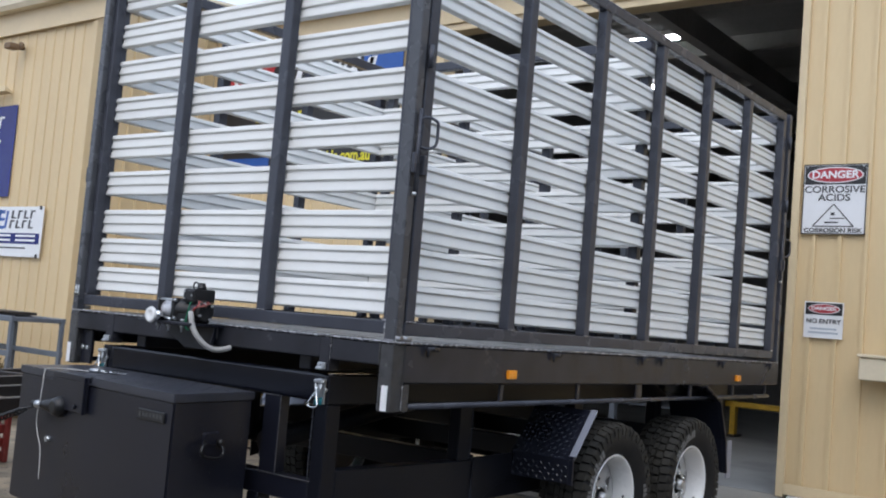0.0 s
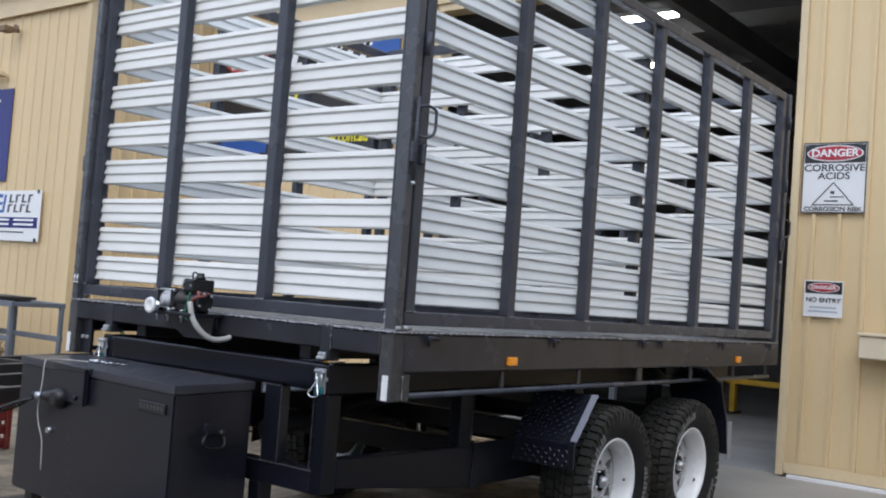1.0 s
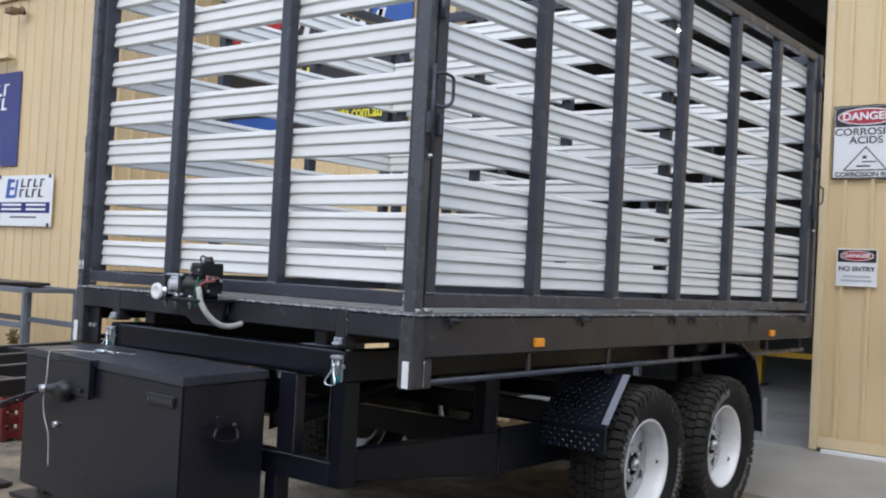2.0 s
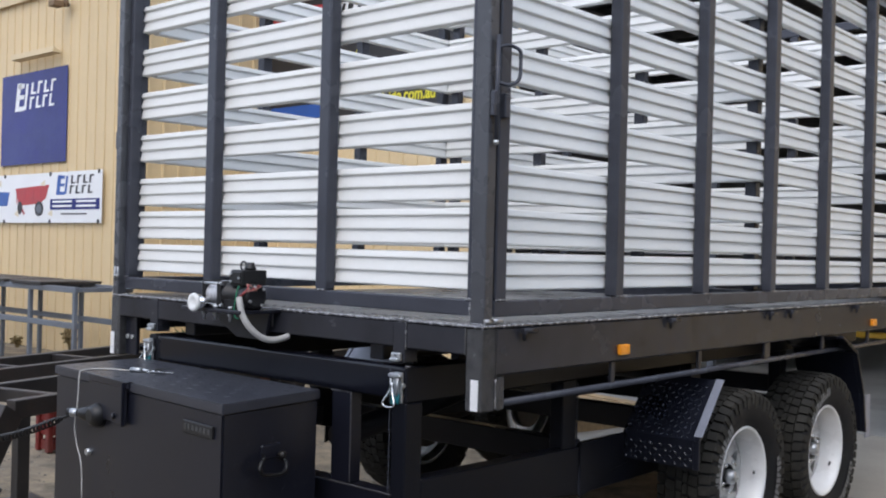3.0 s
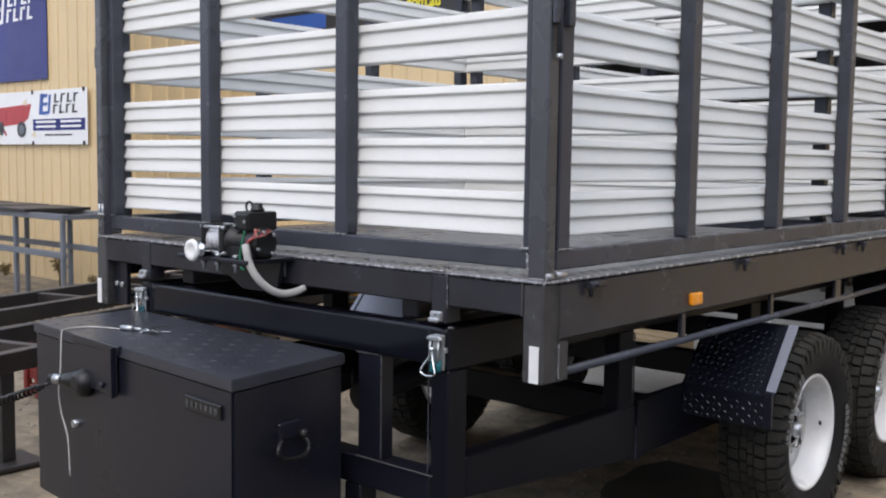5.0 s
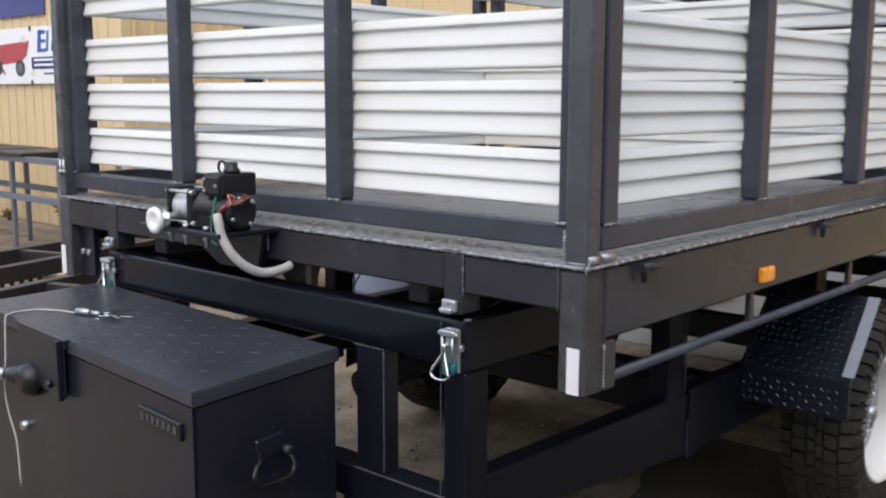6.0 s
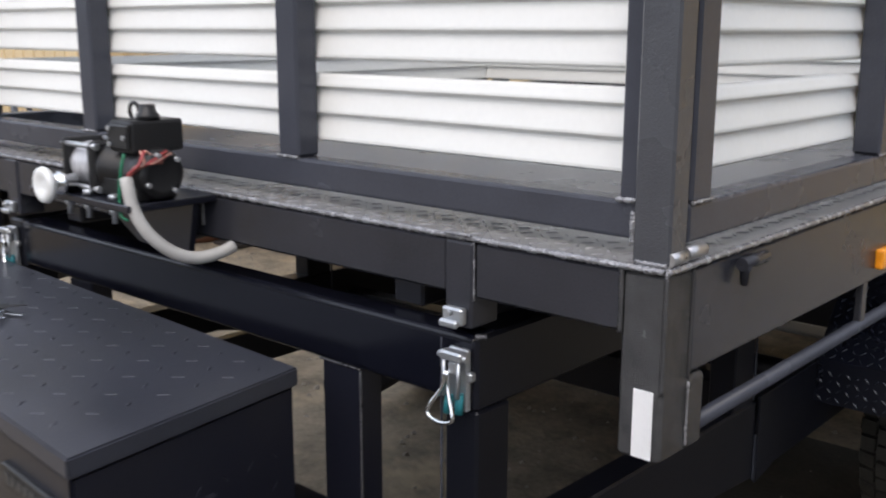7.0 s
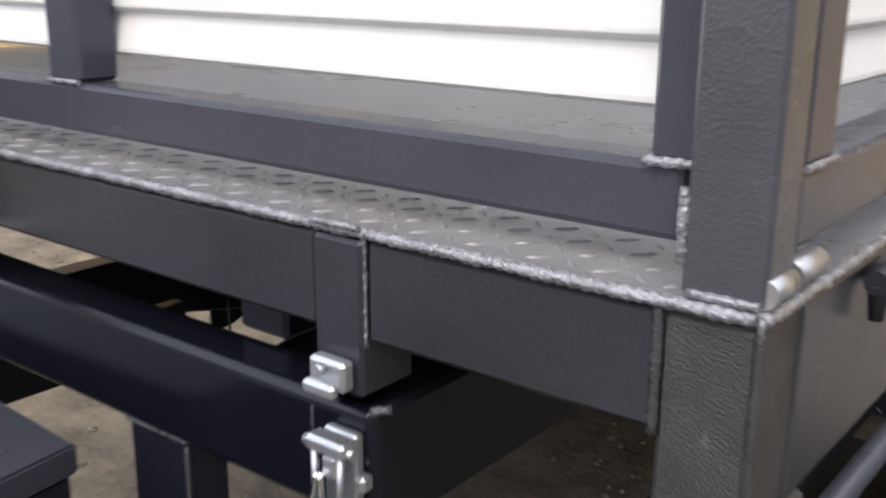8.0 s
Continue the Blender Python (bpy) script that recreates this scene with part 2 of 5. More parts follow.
def curve(points, steps=8):
    """Points of a smooth line through the given ones."""
    P = [Vector(p) for p in points]
    P = [2 * P[0] - P[1]] + P + [2 * P[-1] - P[-2]]
    out = []
    for i in range(1, len(P) - 2):
        for k in range(steps):
            t = k / steps
            a, b, c, d = P[i - 1:i + 3]
            out.append(0.5 * (2 * b + (c - a) * t + (2 * a - 5 * b + 4 * c - d) * t * t + (3 * b - a - 3 * c + d) * t ** 3))
    return out + [P[-2]]


def lathe(profile, seg=32, axis="X", at=(0, 0, 0), cap=True):
    """A turned body: profile of (along, radius), round the axis through at."""
    bm = bmesh.new()
    rings = []
    for a, r in profile:
        rings.append([bm.verts.new((a, r * math.cos(k * 2 * math.pi / seg), r * math.sin(k * 2 * math.pi / seg))) for k in range(seg)])
    for A, B in zip(rings, rings[1:]):
        for k in range(seg):
            bm.faces.new((A[k], A[(k + 1) % seg], B[(k + 1) % seg], B[k])).smooth = True
    if cap:
        bm.faces.new(rings[0][::-1])
        bm.faces.new(rings[-1])
    bmesh.ops.recalc_face_normals(bm, faces=bm.faces)
    m = {"X": Matrix.Identity(4), "Y": Matrix.Rotation(radians(90), 4, "Z"), "Z": Matrix.Rotation(radians(-90), 4, "Y")}[axis]
    bm.transform(Matrix.Translation(at) @ m)
    return bm


def prism(outline, depth, m=None, bev=0.0):
    """A flat outline in x, z given thickness along +y."""
    bm = bmesh.new()
    f = bm.faces.new([bm.verts.new((x, 0, z)) for x, z in outline])
    r = bmesh.ops.extrude_face_region(bm, geom=[f])
    bmesh.ops.translate(bm, vec=(0, depth, 0), verts=[v for v in r["geom"] if isinstance(v, bmesh.types.BMVert)])
    bmesh.ops.recalc_face_normals(bm, faces=bm.faces)
    if bev:
        bmesh.ops.bevel(bm, geom=list(bm.edges), offset=bev, segments=1, affect="EDGES")
    if m:
        bm.transform(m)
    return bm


def thing(name, at, label, category, group="", kind=""):
    ob = new(name)
    ob.location = at
    ob.empty_display_size = 0.1
    return tagged(ob, label, category, group, kind)


def part(name, bm, material, parent, label="", dz=0.0):
    """One mesh, modelled in world metres (raised by dz), under its thing or part."""
    if dz:
        bm.transform(Matrix.Translation((0, 0, dz)))
    me = bpy.data.meshes.new(name)
    bm.to_mesh(me)
    bm.free()
    me.materials.append(material)
    ob = new(name, me)
    if parent:
        top = parent
        at = Vector((0, 0, 0))
        while top:
            at += Vector(top.location)
            top = top.parent
        root = parent
        while root.parent:
            root = root.parent
        ob.parent = parent
        ob.matrix_parent_inverse = Matrix.Translation(-Vector(root.location)) if root == parent else Matrix.Identity(4)
    return tagged(ob, label)


def setting(name, bm, material, label, category):
    ob = part(name, bm, material, None)
    return tagged(ob, label, category, kind="structure")


def text(name, body, size, m, material, parent, label="", squeeze=1.0, bold=0.0):
    """Raised lettering on a sign."""
    cu = bpy.data.curves.new(name, "FONT")
    cu.body, cu.size, cu.align_x, cu.align_y = body, size, "CENTER", "CENTER"
    cu.extrude, cu.offset = 0.0012, bold
    tmp = new("tmp", cu)
    me = bpy.data.meshes.new_from_object(tmp.evaluated_get(bpy.context.evaluated_depsgraph_get()))
    bpy.data.objects.remove(tmp)
    bm = bmesh.new()
    bm.from_mesh(me)
    bpy.data.meshes.remove(me)
    bm.transform(m @ Matrix.Diagonal((squeeze, 1, 1, 1)))
    return part(name, bm, material, parent, label)


FACE = Matrix.Rotation(radians(90), 4, "X")  # lettering upright, read from -y


def piece(name, mesh, parent, at=(0, 0, 0)):
    """A repeated part that shares its mesh; at is a shift in metres."""
    ob = new(name, mesh)
    ob.parent = parent
    ob.matrix_parent_inverse = Matrix.Translation(-Vector(parent.location)) if not parent.parent else Matrix.Identity(4)
    ob.location = at
    return ob


def meshed(name, bm, material, dz=0.0):
    me = bpy.data.meshes.new(name)
    if dz:
        bm.transform(Matrix.Translation((0, 0, dz)))
    bm.to_mesh(me)
    bm.free()
    me.materials.append(material)
    return me


# ---- ground and buildings ----
WALL_Y, LEFT_Y, CORNER_X = 5.10, 3.50, -7.40
DOOR_L, DOOR_R, DOOR_H, EAVE = -3.90, -0.405, 3.95, 4.20


def cladding(a, b, z0, z1, m, pitch=0.19, rib=0.034, deep=0.024, first=0.07):
    """Ribbed sheet from a to b along x, ribs standing out to -y, 12 mm thick behind."""
    xs = [(a, 0.0)]
    x = a + first
    while x + rib < b:
        xs += [(x, 0.0), (x + 0.005, -deep), (x + rib - 0.005, -deep), (x + rib, 0.0)]
        x += pitch
    xs.append((b, 0.0))
    bm = bmesh.new()
    rows = []
    for z in (z0, z1):
        rows.append([bm.verts.new((x, y, z)) for x, y in xs])
        rows.append([bm.verts.new((x, 0.14, z)) for x in (a, b)])
    lo, lob, hi, hib = rows
    for i in range(len(xs) - 1):
        bm.faces.new((lo[i], lo[i + 1], hi[i + 1], hi[i]))
    bm.faces.new((lob[1], lob[0], hib[0], hib[1]))
    bm.faces.new((lo[0], hi[0], hib[0], lob[0]))
    bm.faces.new((lo[-1], lob[1], hib[1], hi[-1]))
    bm.faces.new(lo[::-1] + [lob[0], lob[1]])
    bm.faces.new(hi + [hib[1], hib[0]])
    bmesh.ops.recalc_face_normals(bm, faces=bm.faces)
    bm.transform(m)
    return bm


def at(x, y, z, turn=0):
    return Matrix.Translation((x, y, z)) @ Matrix.Rotation(radians(turn), 4, "Z")


# ground: one uneven sheet that reaches the horizon, finer near the trailer
bm = bmesh.new()
edges = [-900, -300, -90, -30] + [-14 + i * 0.5 for i in range(45)] + [30, 90, 300, 900]
grid = [[bm.verts.new((x, y, -0.006 + (0.006 * noise.noise((x * 0.9, y * 0.9, 0)) if abs(x) < 20 and abs(y) < 20 else 0))) for y in edges] for x in edges]
for i in range(len(edges) - 1):
    for j in range(len(edges) - 1):
        bm.faces.new((grid[i][j], grid[i + 1][j], grid[i + 1][j + 1], grid[i][j + 1])).smooth = True
setting("ground", bm, GRAVEL, "sandy grey gravel yard with darker damp patches", "ground")
# added dark strip towards the doorway, for shade and dark reflections; its edges broken
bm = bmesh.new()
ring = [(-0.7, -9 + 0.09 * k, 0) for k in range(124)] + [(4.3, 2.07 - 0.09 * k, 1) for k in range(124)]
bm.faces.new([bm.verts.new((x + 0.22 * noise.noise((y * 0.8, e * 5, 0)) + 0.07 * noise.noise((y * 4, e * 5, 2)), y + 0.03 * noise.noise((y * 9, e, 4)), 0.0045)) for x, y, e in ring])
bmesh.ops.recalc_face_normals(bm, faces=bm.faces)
setting("dark_ground_strip", bm, DARKGROUND, "added dark ground strip giving shade and dark reflections, its edge broken", "driveway")
apron = setting("pavement", merged(box(-3.8, 0.55, 3.2, WALL_Y + 0.1, -0.1, 0.010, 0.006), box(0.562, 5.2, 3.2, WALL_Y + 0.1, -0.1, 0.010, 0.006), box(0.562, 5.2, 2.2, 3.188, -0.1, 0.009, 0.006)), CONCRETE, "pale stained concrete apron slabs with saw-cut joints", "pavement")
setting("floor", box(-7.0, 4.5, WALL_Y + 0.1, 15.0, -0.1, 0.012, 0), SHEDFLOOR, "worn grey concrete workshop floor", "floor")

setting("wall_left", cladding(-26, CORNER_X, 0, EAVE, at(0, LEFT_Y, 0), deep=0.012), CREAM, "cream ribbed steel cladding wall", "wall")
setting("wall_return", cladding(0, WALL_Y - LEFT_Y - 0.02, 0, EAVE, at(CORNER_X - 0.004, LEFT_Y + 0.02, 0, 90)), CREAM, "cream ribbed steel return wall", "wall")
setting("wall_rear", cladding(CORNER_X + 0.01, DOOR_L - 0.06, 0, EAVE, at(0, WALL_Y, 0), deep=0.012), CREAM, "cream ribbed steel wall behind the trailer", "wall")
setting("wall_right", cladding(DOOR_R + 0.06, 9.0, 0.04, EAVE, at(0, WALL_Y, 0), first=0.10), CREAM, "cream ribbed steel wall beside the doorway", "wall")
setting("wall_head", cladding(DOOR_L - 0.06, DOOR_R + 0.06, DOOR_H, EAVE, at(0, WALL_Y, 0)), CREAM, "cream ribbed steel panel over the doorway", "wall")
setting("trim", merged(box(DOOR_R, DOOR_R + 0.06, WALL_Y - 0.03, WALL_Y + 0.16, 0.02, DOOR_H, 0.004), box(DOOR_L - 0.06, DOOR_L, WALL_Y - 0.03, WALL_Y + 0.16, 0.0, DOOR_H, 0.004), box(DOOR_L - 0.06, DOOR_R + 0.06, WALL_Y - 0.03, WALL_Y + 0.16, DOOR_H, DOOR_H + 0.07, 0.004)), CREAM_TRIM, "cream folded steel door jamb flashing", "trim")
setting("baseboard", box(DOOR_R + 0.062, 9.0, WALL_Y - 0.034, WALL_Y - 0.026, 0.04, 0.12, 0.002), CREAM_TRIM, "cream base flashing of the clad wall", "trim")
setting("sill", box(DOOR_R + 0.10, 9.0, WALL_Y - 0.075, WALL_Y - 0.036, 0.0, 0.036, 0.004), WHITE, "pale concrete edge strip at the wall's foot", "trim")
setting("corner_flashing", merged(box(CORNER_X - 0.07, CORNER_X + 0.012, LEFT_Y - 0.034, LEFT_Y - 0.026, 0, EAVE, 0.002), box(CORNER_X + 0.004, CORNER_X + 0.012, LEFT_Y - 0.026, LEFT_Y + 0.06, 0, EAVE, 0.002)), CREAM, "cream folded steel corner flashing", "trim")


def gutter(a, b, y):
    """Fascia with a rolled gutter in front, along x."""
    prof = [(0.0, 0.0), (-0.10, 0.0), (-0.13, 0.05), (-0.135, 0.13), (-0.12, 0.145), (-0.11, 0.13), (-0.10, 0.03), (0.0, 0.03)]
    bm = bmesh.new()
    A = [bm.verts.new((a, y + p, z)) for p, z in prof]
    B = [bm.verts.new((b, y + p, z)) for p, z in prof]
    for i in range(len(prof)):
        j = (i + 1) % len(prof)
        bm.faces.new((A[i], A[j], B[j], B[i]))
    bm.faces.new(A)
    bm.faces.new(B[::-1])
    bmesh.ops.recalc_face_normals(bm, faces=bm.faces)
    return bm


setting("gutter_left", merged(*[x for x in (gutter(-26, CORNER_X + 0.2, LEFT_Y - 0.06),)]), GUTTER, "pale cream steel gutter under the roof edge", "gutter").location.z = EAVE + 0.08
setting("fascia_left", box(-26, CORNER_X + 0.16, LEFT_Y - 0.056, LEFT_Y - 0.030, EAVE - 0.18, EAVE + 0.21, 0.004), CREAM_TRIM, "cream steel fascia under the gutter", "trim")
setting("gutter_rear", gutter(CORNER_X + 0.21, 9.0, WALL_Y - 0.06), GUTTER, "pale cream steel gutter over the rear wall", "gutter").location.z = EAVE + 0.08
setting("fascia_rear", box(CORNER_X + 0.17, 9.0, WALL_Y - 0.056, WALL_Y - 0.030, EAVE - 0.18, EAVE + 0.21, 0.004), CREAM_TRIM, "cream steel fascia over the doorway", "trim")
roof = bmesh.new()
for a, b, y in ((-26, CORNER_X + 0.2, LEFT_Y - 0.1), (CORNER_X + 0.2, 9.0, WALL_Y - 0.1)):
    vs = [roof.verts.new(c) for c in ((a, y, EAVE + 0.23), (b, y, EAVE + 0.23), (b, 10, EAVE + 1.0), (a, 10, EAVE + 1.0), (a, 15.2, EAVE + 0.35), (b, 15.2, EAVE + 0.35))]
    roof.faces.new((vs[0], vs[1], vs[2], vs[3]))
    roof.faces.new((vs[3], vs[2], vs[5], vs[4]))
r = bmesh.ops.extrude_face_region(roof, geom=list(roof.faces))
bmesh.ops.translate(roof, vec=(0, 0, 0.03), verts=[v for v in r["geom"] if isinstance(v, bmesh.types.BMVert)])
bmesh.ops.recalc_face_normals(roof, faces=roof.faces)
setting("roof", roof, GUTTER, "pale steel shed roof", "roof")
setting("wall_inside", merged(box(-7.2, 4.7, 15.0, 15.2, 0, EAVE + 0.3, 0), box(-7.2, -7.0, WALL_Y + 0.16, 15.0, 0, EAVE + 0.3, 0), box(4.5, 4.7, WALL_Y + 0.16, 15.0, 0, EAVE + 0.3, 0)), SHEDWALL, "dark lined workshop walls", "wall")
purlins = [box(-7.0, 4.5, y - 0.04, y + 0.04, EAVE + 0.02, EAVE + 0.2, 0) for y in (6.2, 7.6, 9.0, 10.4, 11.8, 13.2)] + [box(x - 0.06, x + 0.06, WALL_Y + 0.16, 15.0, EAVE - 0.22, EAVE + 0.02, 0) for x in (-5.2, -1.85, 0.9)]
setting("ceiling", merged(box(-7.2, 4.7, WALL_Y + 0.14, 15.0, EAVE + 0.2, EAVE + 0.24, 0), *purlins), SHEDWALL, "dark steel purlins and rafters of the workshop roof", "ceiling")


# unseen dark walls beside and behind the camera, added to block low sky light
setting("sky_block_east", box(7.0, 7.15, -11.8, WALL_Y - 0.05, 0, 3.2, 0.004), SKYBLOCK, "unseen dark green wall added to block eastern sky light", "wall")
setting("sky_block_back", cladding(-40, 40, 0, 2.4, at(0, -12.0, 0, 180), pitch=0.76, rib=0.14, deep=0.03), SKYBLOCK, "unseen dark green ribbed wall added to block low sky light", "wall")


def shed_lamp(x, y, z, length):
    t = thing("ceiling_light", (x, y, z), "twin fluorescent tube light hung from the workshop roof", "light")
    part("body", box(x - length / 2, x + length / 2, y - 0.06, y + 0.06, z, z + 0.05, 0.006), WHITE, t)
    for s in (-0.03, 0.03):
        part("tube", tube([(x - length / 2 + 0.03, y + s, z - 0.02), (x + length / 2 - 0.03, y + s, z - 0.02)], 0.014, 8), TUBE_LIGHT, t)
    for s in (-0.4, 0.4):
        part("hanger", tube([(x + s * length, y, z + 0.05), (x + s * length, y, EAVE + 0.03)], 0.004, 6), GALV, t)


shed_lamp(-2.60, 6.7, 4.19, 0.86)


def high_bay(x, y, z):
    t = thing("pendant_lamp", (x, y, z), "white dish work lamp hung in the dark workshop", "lamp")
    part("shade", lathe([(0.0, 0.10), (0.03, 0.098), (0.08, 0.06), (0.14, 0.04), (0.2, 0.035)], 24, "Z", (x, y, z)), WHITE, t)
    part("bulb", lathe([(-0.012, 0.03), (-0.01, 0.08), (0.004, 0.09)], 24, "Z", (x, y, z)), BULB, t)
    part("cord", tube([(x, y, z + 0.2), (x, y, EAVE + 0.03)], 0.006, 6), PLASTIC, t)


high_bay(-2.60, 7.0, 3.76)


def trestle(x, y, z, w):
    t = thing("work_stand", (x, y, 0), "yellow painted steel work stand on the shed floor", "work stand")
    part("top", box(x - w / 2, x + w / 2, y - 0.06, y + 0.06, z - 0.065, z, 0.006), YELLOW_STEEL, t)
    for s in (-1, 1):
        part("leg", box(x + s * (w / 2 - 0.10) - 0.035, x + s * (w / 2 - 0.10) + 0.035, y - 0.05, y + 0.05, 0.03, z - 0.065, 0.005), YELLOW_STEEL, t)
        part("foot", box(x + s * (w / 2 - 0.10) - 0.06, x + s * (w / 2 - 0.10) + 0.06, y - 0.14, y + 0.14, 0.012, 0.04, 0.005), DARKSTEEL, t)


trestle(-1.75, 9.5, 0.44, 1.6)


# ---- signs ----
def sign(name, label, x0, x1, z0, z1, y, face, rim=None, category="sign"):
    t = thing(name, ((x0 + x1) / 2, y, z0), label, category)
    part("panel", box(x0, x1, y - 0.004, y, z0, z1, 0.001), face, t)
    if rim:
        for a in (box(x0, x1, y - 0.007, y - 0.0045, z0, z0 + 0.008, 0.001), box(x0, x1, y - 0.007, y - 0.0045, z1 - 0.008, z1, 0.001), box(x0, x0 + 0.008, y - 0.007, y - 0.0045, z0 + 0.009, z1 - 0.009, 0.001), box(x1 - 0.008, x1, y - 0.007, y - 0.0045, z0 + 0.009, z1 - 0.009, 0.001)):
            part("edge", a, rim, t)
    return t


def ellipse(cx, cz, rx, rz, y, depth=0.0015, n=40):
    return prism([(cx + rx * math.cos(k * 2 * math.pi / n), cz + rz * math.sin(k * 2 * math.pi / n)) for k in range(n)], depth, Matrix.Translation((0, y, 0)))


FRONT = WALL_Y - 0.026


def danger(x0, x1, z0, z1):
    w, h, y = x1 - x0, z1 - z0, FRONT
    c = (x0 + x1) / 2
    t = sign("warning_sign", "white danger sign for corrosive acids with a red oval on black", x0, x1, z0, z1, y, WHITE, INK)
    part("header", box(x0 + 0.012, x1 - 0.012, y - 0.0056, y - 0.0043, z1 - 0.29 * h, z1 - 0.012, 0), INK, t)
    part("oval_rim", ellipse(c, z1 - 0.155 * h, 0.44 * w, 0.115 * h, y - 0.0072), WHITE, t)
    part("oval", ellipse(c, z1 - 0.155 * h, 0.42 * w, 0.10 * h, y - 0.0088), MAROON, t)
    F = lambda x, z, k: Matrix.Translation((x, y - k, z)) @ FACE
    text("lettering", "DANGER", 0.145 * h, F(c, z1 - 0.155 * h, 0.0096), WHITE, t, bold=0.002, squeeze=1.1)
    text("lettering", "CORROSIVE", 0.135 * h, F(c, z0 + 0.635 * h, 0.0055), INK, t, bold=0.001, squeeze=1.15)
    text("lettering", "ACIDS", 0.135 * h, F(c, z0 + 0.52 * h, 0.0055), INK, t, bold=0.001, squeeze=1.15)
    text("lettering", "CORROSION RISK", 0.085 * h, F(c, z0 + 0.055 * h, 0.0055), INK, t, squeeze=1.15, bold=0.001)
    a, b, top = 0.32 * w, z0 + 0.115 * h, z0 + 0.43 * h
    for p, q in (((c - a, b), (c + a, b)), ((c + a, b), (c, top)), ((c, top), (c - a, b))):
        part("triangle_side", beam((p[0], y - 0.005, p[1]), (q[0], y - 0.005, q[1]), 0.0016, 0.008, 0), INK, t)
    part("pictogram", merged(box(c - 0.13 * w, c + 0.08 * w, y - 0.0055, y - 0.0043, z0 + 0.16 * h, z0 + 0.18 * h, 0), box(c - 0.05 * w, c + 0.17 * w, y - 0.0055, y - 0.0043, z0 + 0.22 * h, z0 + 0.235 * h, 0), box(c - 0.04 * w, c + 0.02 * w, y - 0.0055, y - 0.0043, z0 + 0.27 * h, z0 + 0.31 * h, 0)), INK, t)
    for sx in (x0 + 0.03, x1 - 0.03):
        part("screw", lathe([(0, 0.006), (0.003, 0.005)], 10, "Y", (sx, y - 0.009, z1 - 0.02)), GALV, t)


danger(-0.325, 0.140, ZD + 0.965, ZD + 1.495)


def no_entry(x0, x1, z0, z1):
    w, h, y = x1 - x0, z1 - z0, FRONT
    c = (x0 + x1) / 2
    t = sign("entry_sign", "small white danger sign saying no entry, black header", x0, x1, z0, z1, y, WHITE, WHITE)
    part("header", box(x0 + 0.006, x1 - 0.006, y - 0.0056, y - 0.0043, z1 - 0.36 * h, z1 - 0.006, 0), INK, t)
    part("oval_rim", ellipse(c, z1 - 0.19 * h, 0.41 * w, 0.135 * h, y - 0.0072), WHITE, t)
    part("oval", ellipse(c, z1 - 0.19 * h, 0.385 * w, 0.115 * h, y - 0.0088), MAROON, t)
    F = lambda x, z, k: Matrix.Translation((x, y - k, z)) @ FACE
    text("lettering", "DANGER", 0.14 * h, F(c, z1 - 0.19 * h, 0.0096), WHITE, t, bold=0.001, squeeze=1.2)
    text("lettering", "NO ENTRY", 0.17 * h, F(c, z0 + 0.46 * h, 0.0055), INK, t, bold=0.001, squeeze=1.1)
    for k, ww in ((0.26, 0.34), (0.15, 0.38)):
        part("small_print", box(c - ww * w, c + ww * w, y - 0.0055, y - 0.0043, z0 + (k - 0.025) * h, z0 + (k + 0.025) * h, 0), PALEPRINT, t)


no_entry(-0.262, 0.021, ZD + 0.19, ZD + 0.46)


def slanted(x0, x1, z0, z1, y, lean=0.16):
    """An upright stroke that leans like italic lettering."""
    k = lean * (z1 - z0)
    return prism([(x0, z0), (x1, z0), (x1 + k, z1), (x0 + k, z1)], 0.002, Matrix.Translation((0, y - 0.0065, 0)))


def logo(t, x, z, s, y, material, big, wide=1.0):
    """A trade mark as plain leaning strokes: one tall block and two rows of short ones."""
    part("mark", merged(slanted(x, x + 0.17 * s * wide, z, z + s, y), slanted(x + 0.18 * s * wide, x + 0.42 * s * wide, z + 0.80 * s, z + 0.97 * s, y), slanted(x + 0.18 * s * wide, x + 0.42 * s * wide, z + 0.42 * s, z + 0.57 * s, y), slanted(x + 0.18 * s * wide, x + 0.42 * s * wide, z, z + 0.16 * s, y), slanted(x + 0.43 * s * wide, x + 0.53 * s * wide, z + 0.03 * s, z + 0.94 * s, y)), big, t)
    for row in (0, 1):
        zz = z + (0.54 if row == 0 else 0.04) * s
        for k in range(4):
            xx = x + (0.68 + 0.30 * k + 0.06 * (1 - row)) * s * wide
            part("stroke", merged(slanted(xx, xx + 0.085 * s * wide, zz, zz + 0.42 * s, y), slanted(xx + 0.09 * s * wide, xx + 0.23 * s * wide, zz + (0.0 if k % 2 == row else 0.34) * s, zz + (0.08 if k % 2 == row else 0.42) * s, y)), material, t)


YL = LEFT_Y - 0.026
blue = sign("blue_sign", "glossy dark blue trade sign with white leaning strokes", -10.36, -8.80, ZD + 1.08, ZD + 2.15, YL, BLUE)
logo(blue, -10.02, ZD + 1.71, 0.33, YL, WHITE, WHITE, 1.55)
banner = sign("banner", "white vinyl banner with a red cart picture and blue print", -11.4, -8.0, ZD + 0.40, ZD + 0.965, YL - 0.012, WHITE)
logo(banner, -8.97, ZD + 0.71, 0.22, YL - 0.012, INK, BRIGHT_BLUE, 1.95)
part("blue_band", box(-9.10, -8.04, YL - 0.018, YL - 0.0165, ZD + 0.545, ZD + 0.665, 0), BLUE, banner)
for a, b in ((-9.04, -8.62), (-8.52, -8.12)):
    for z in (0.625, 0.575):
        part("small_print", box(a, b, YL - 0.0195, YL - 0.0184, ZD + z, ZD + z + 0.022, 0), WHITE, banner)
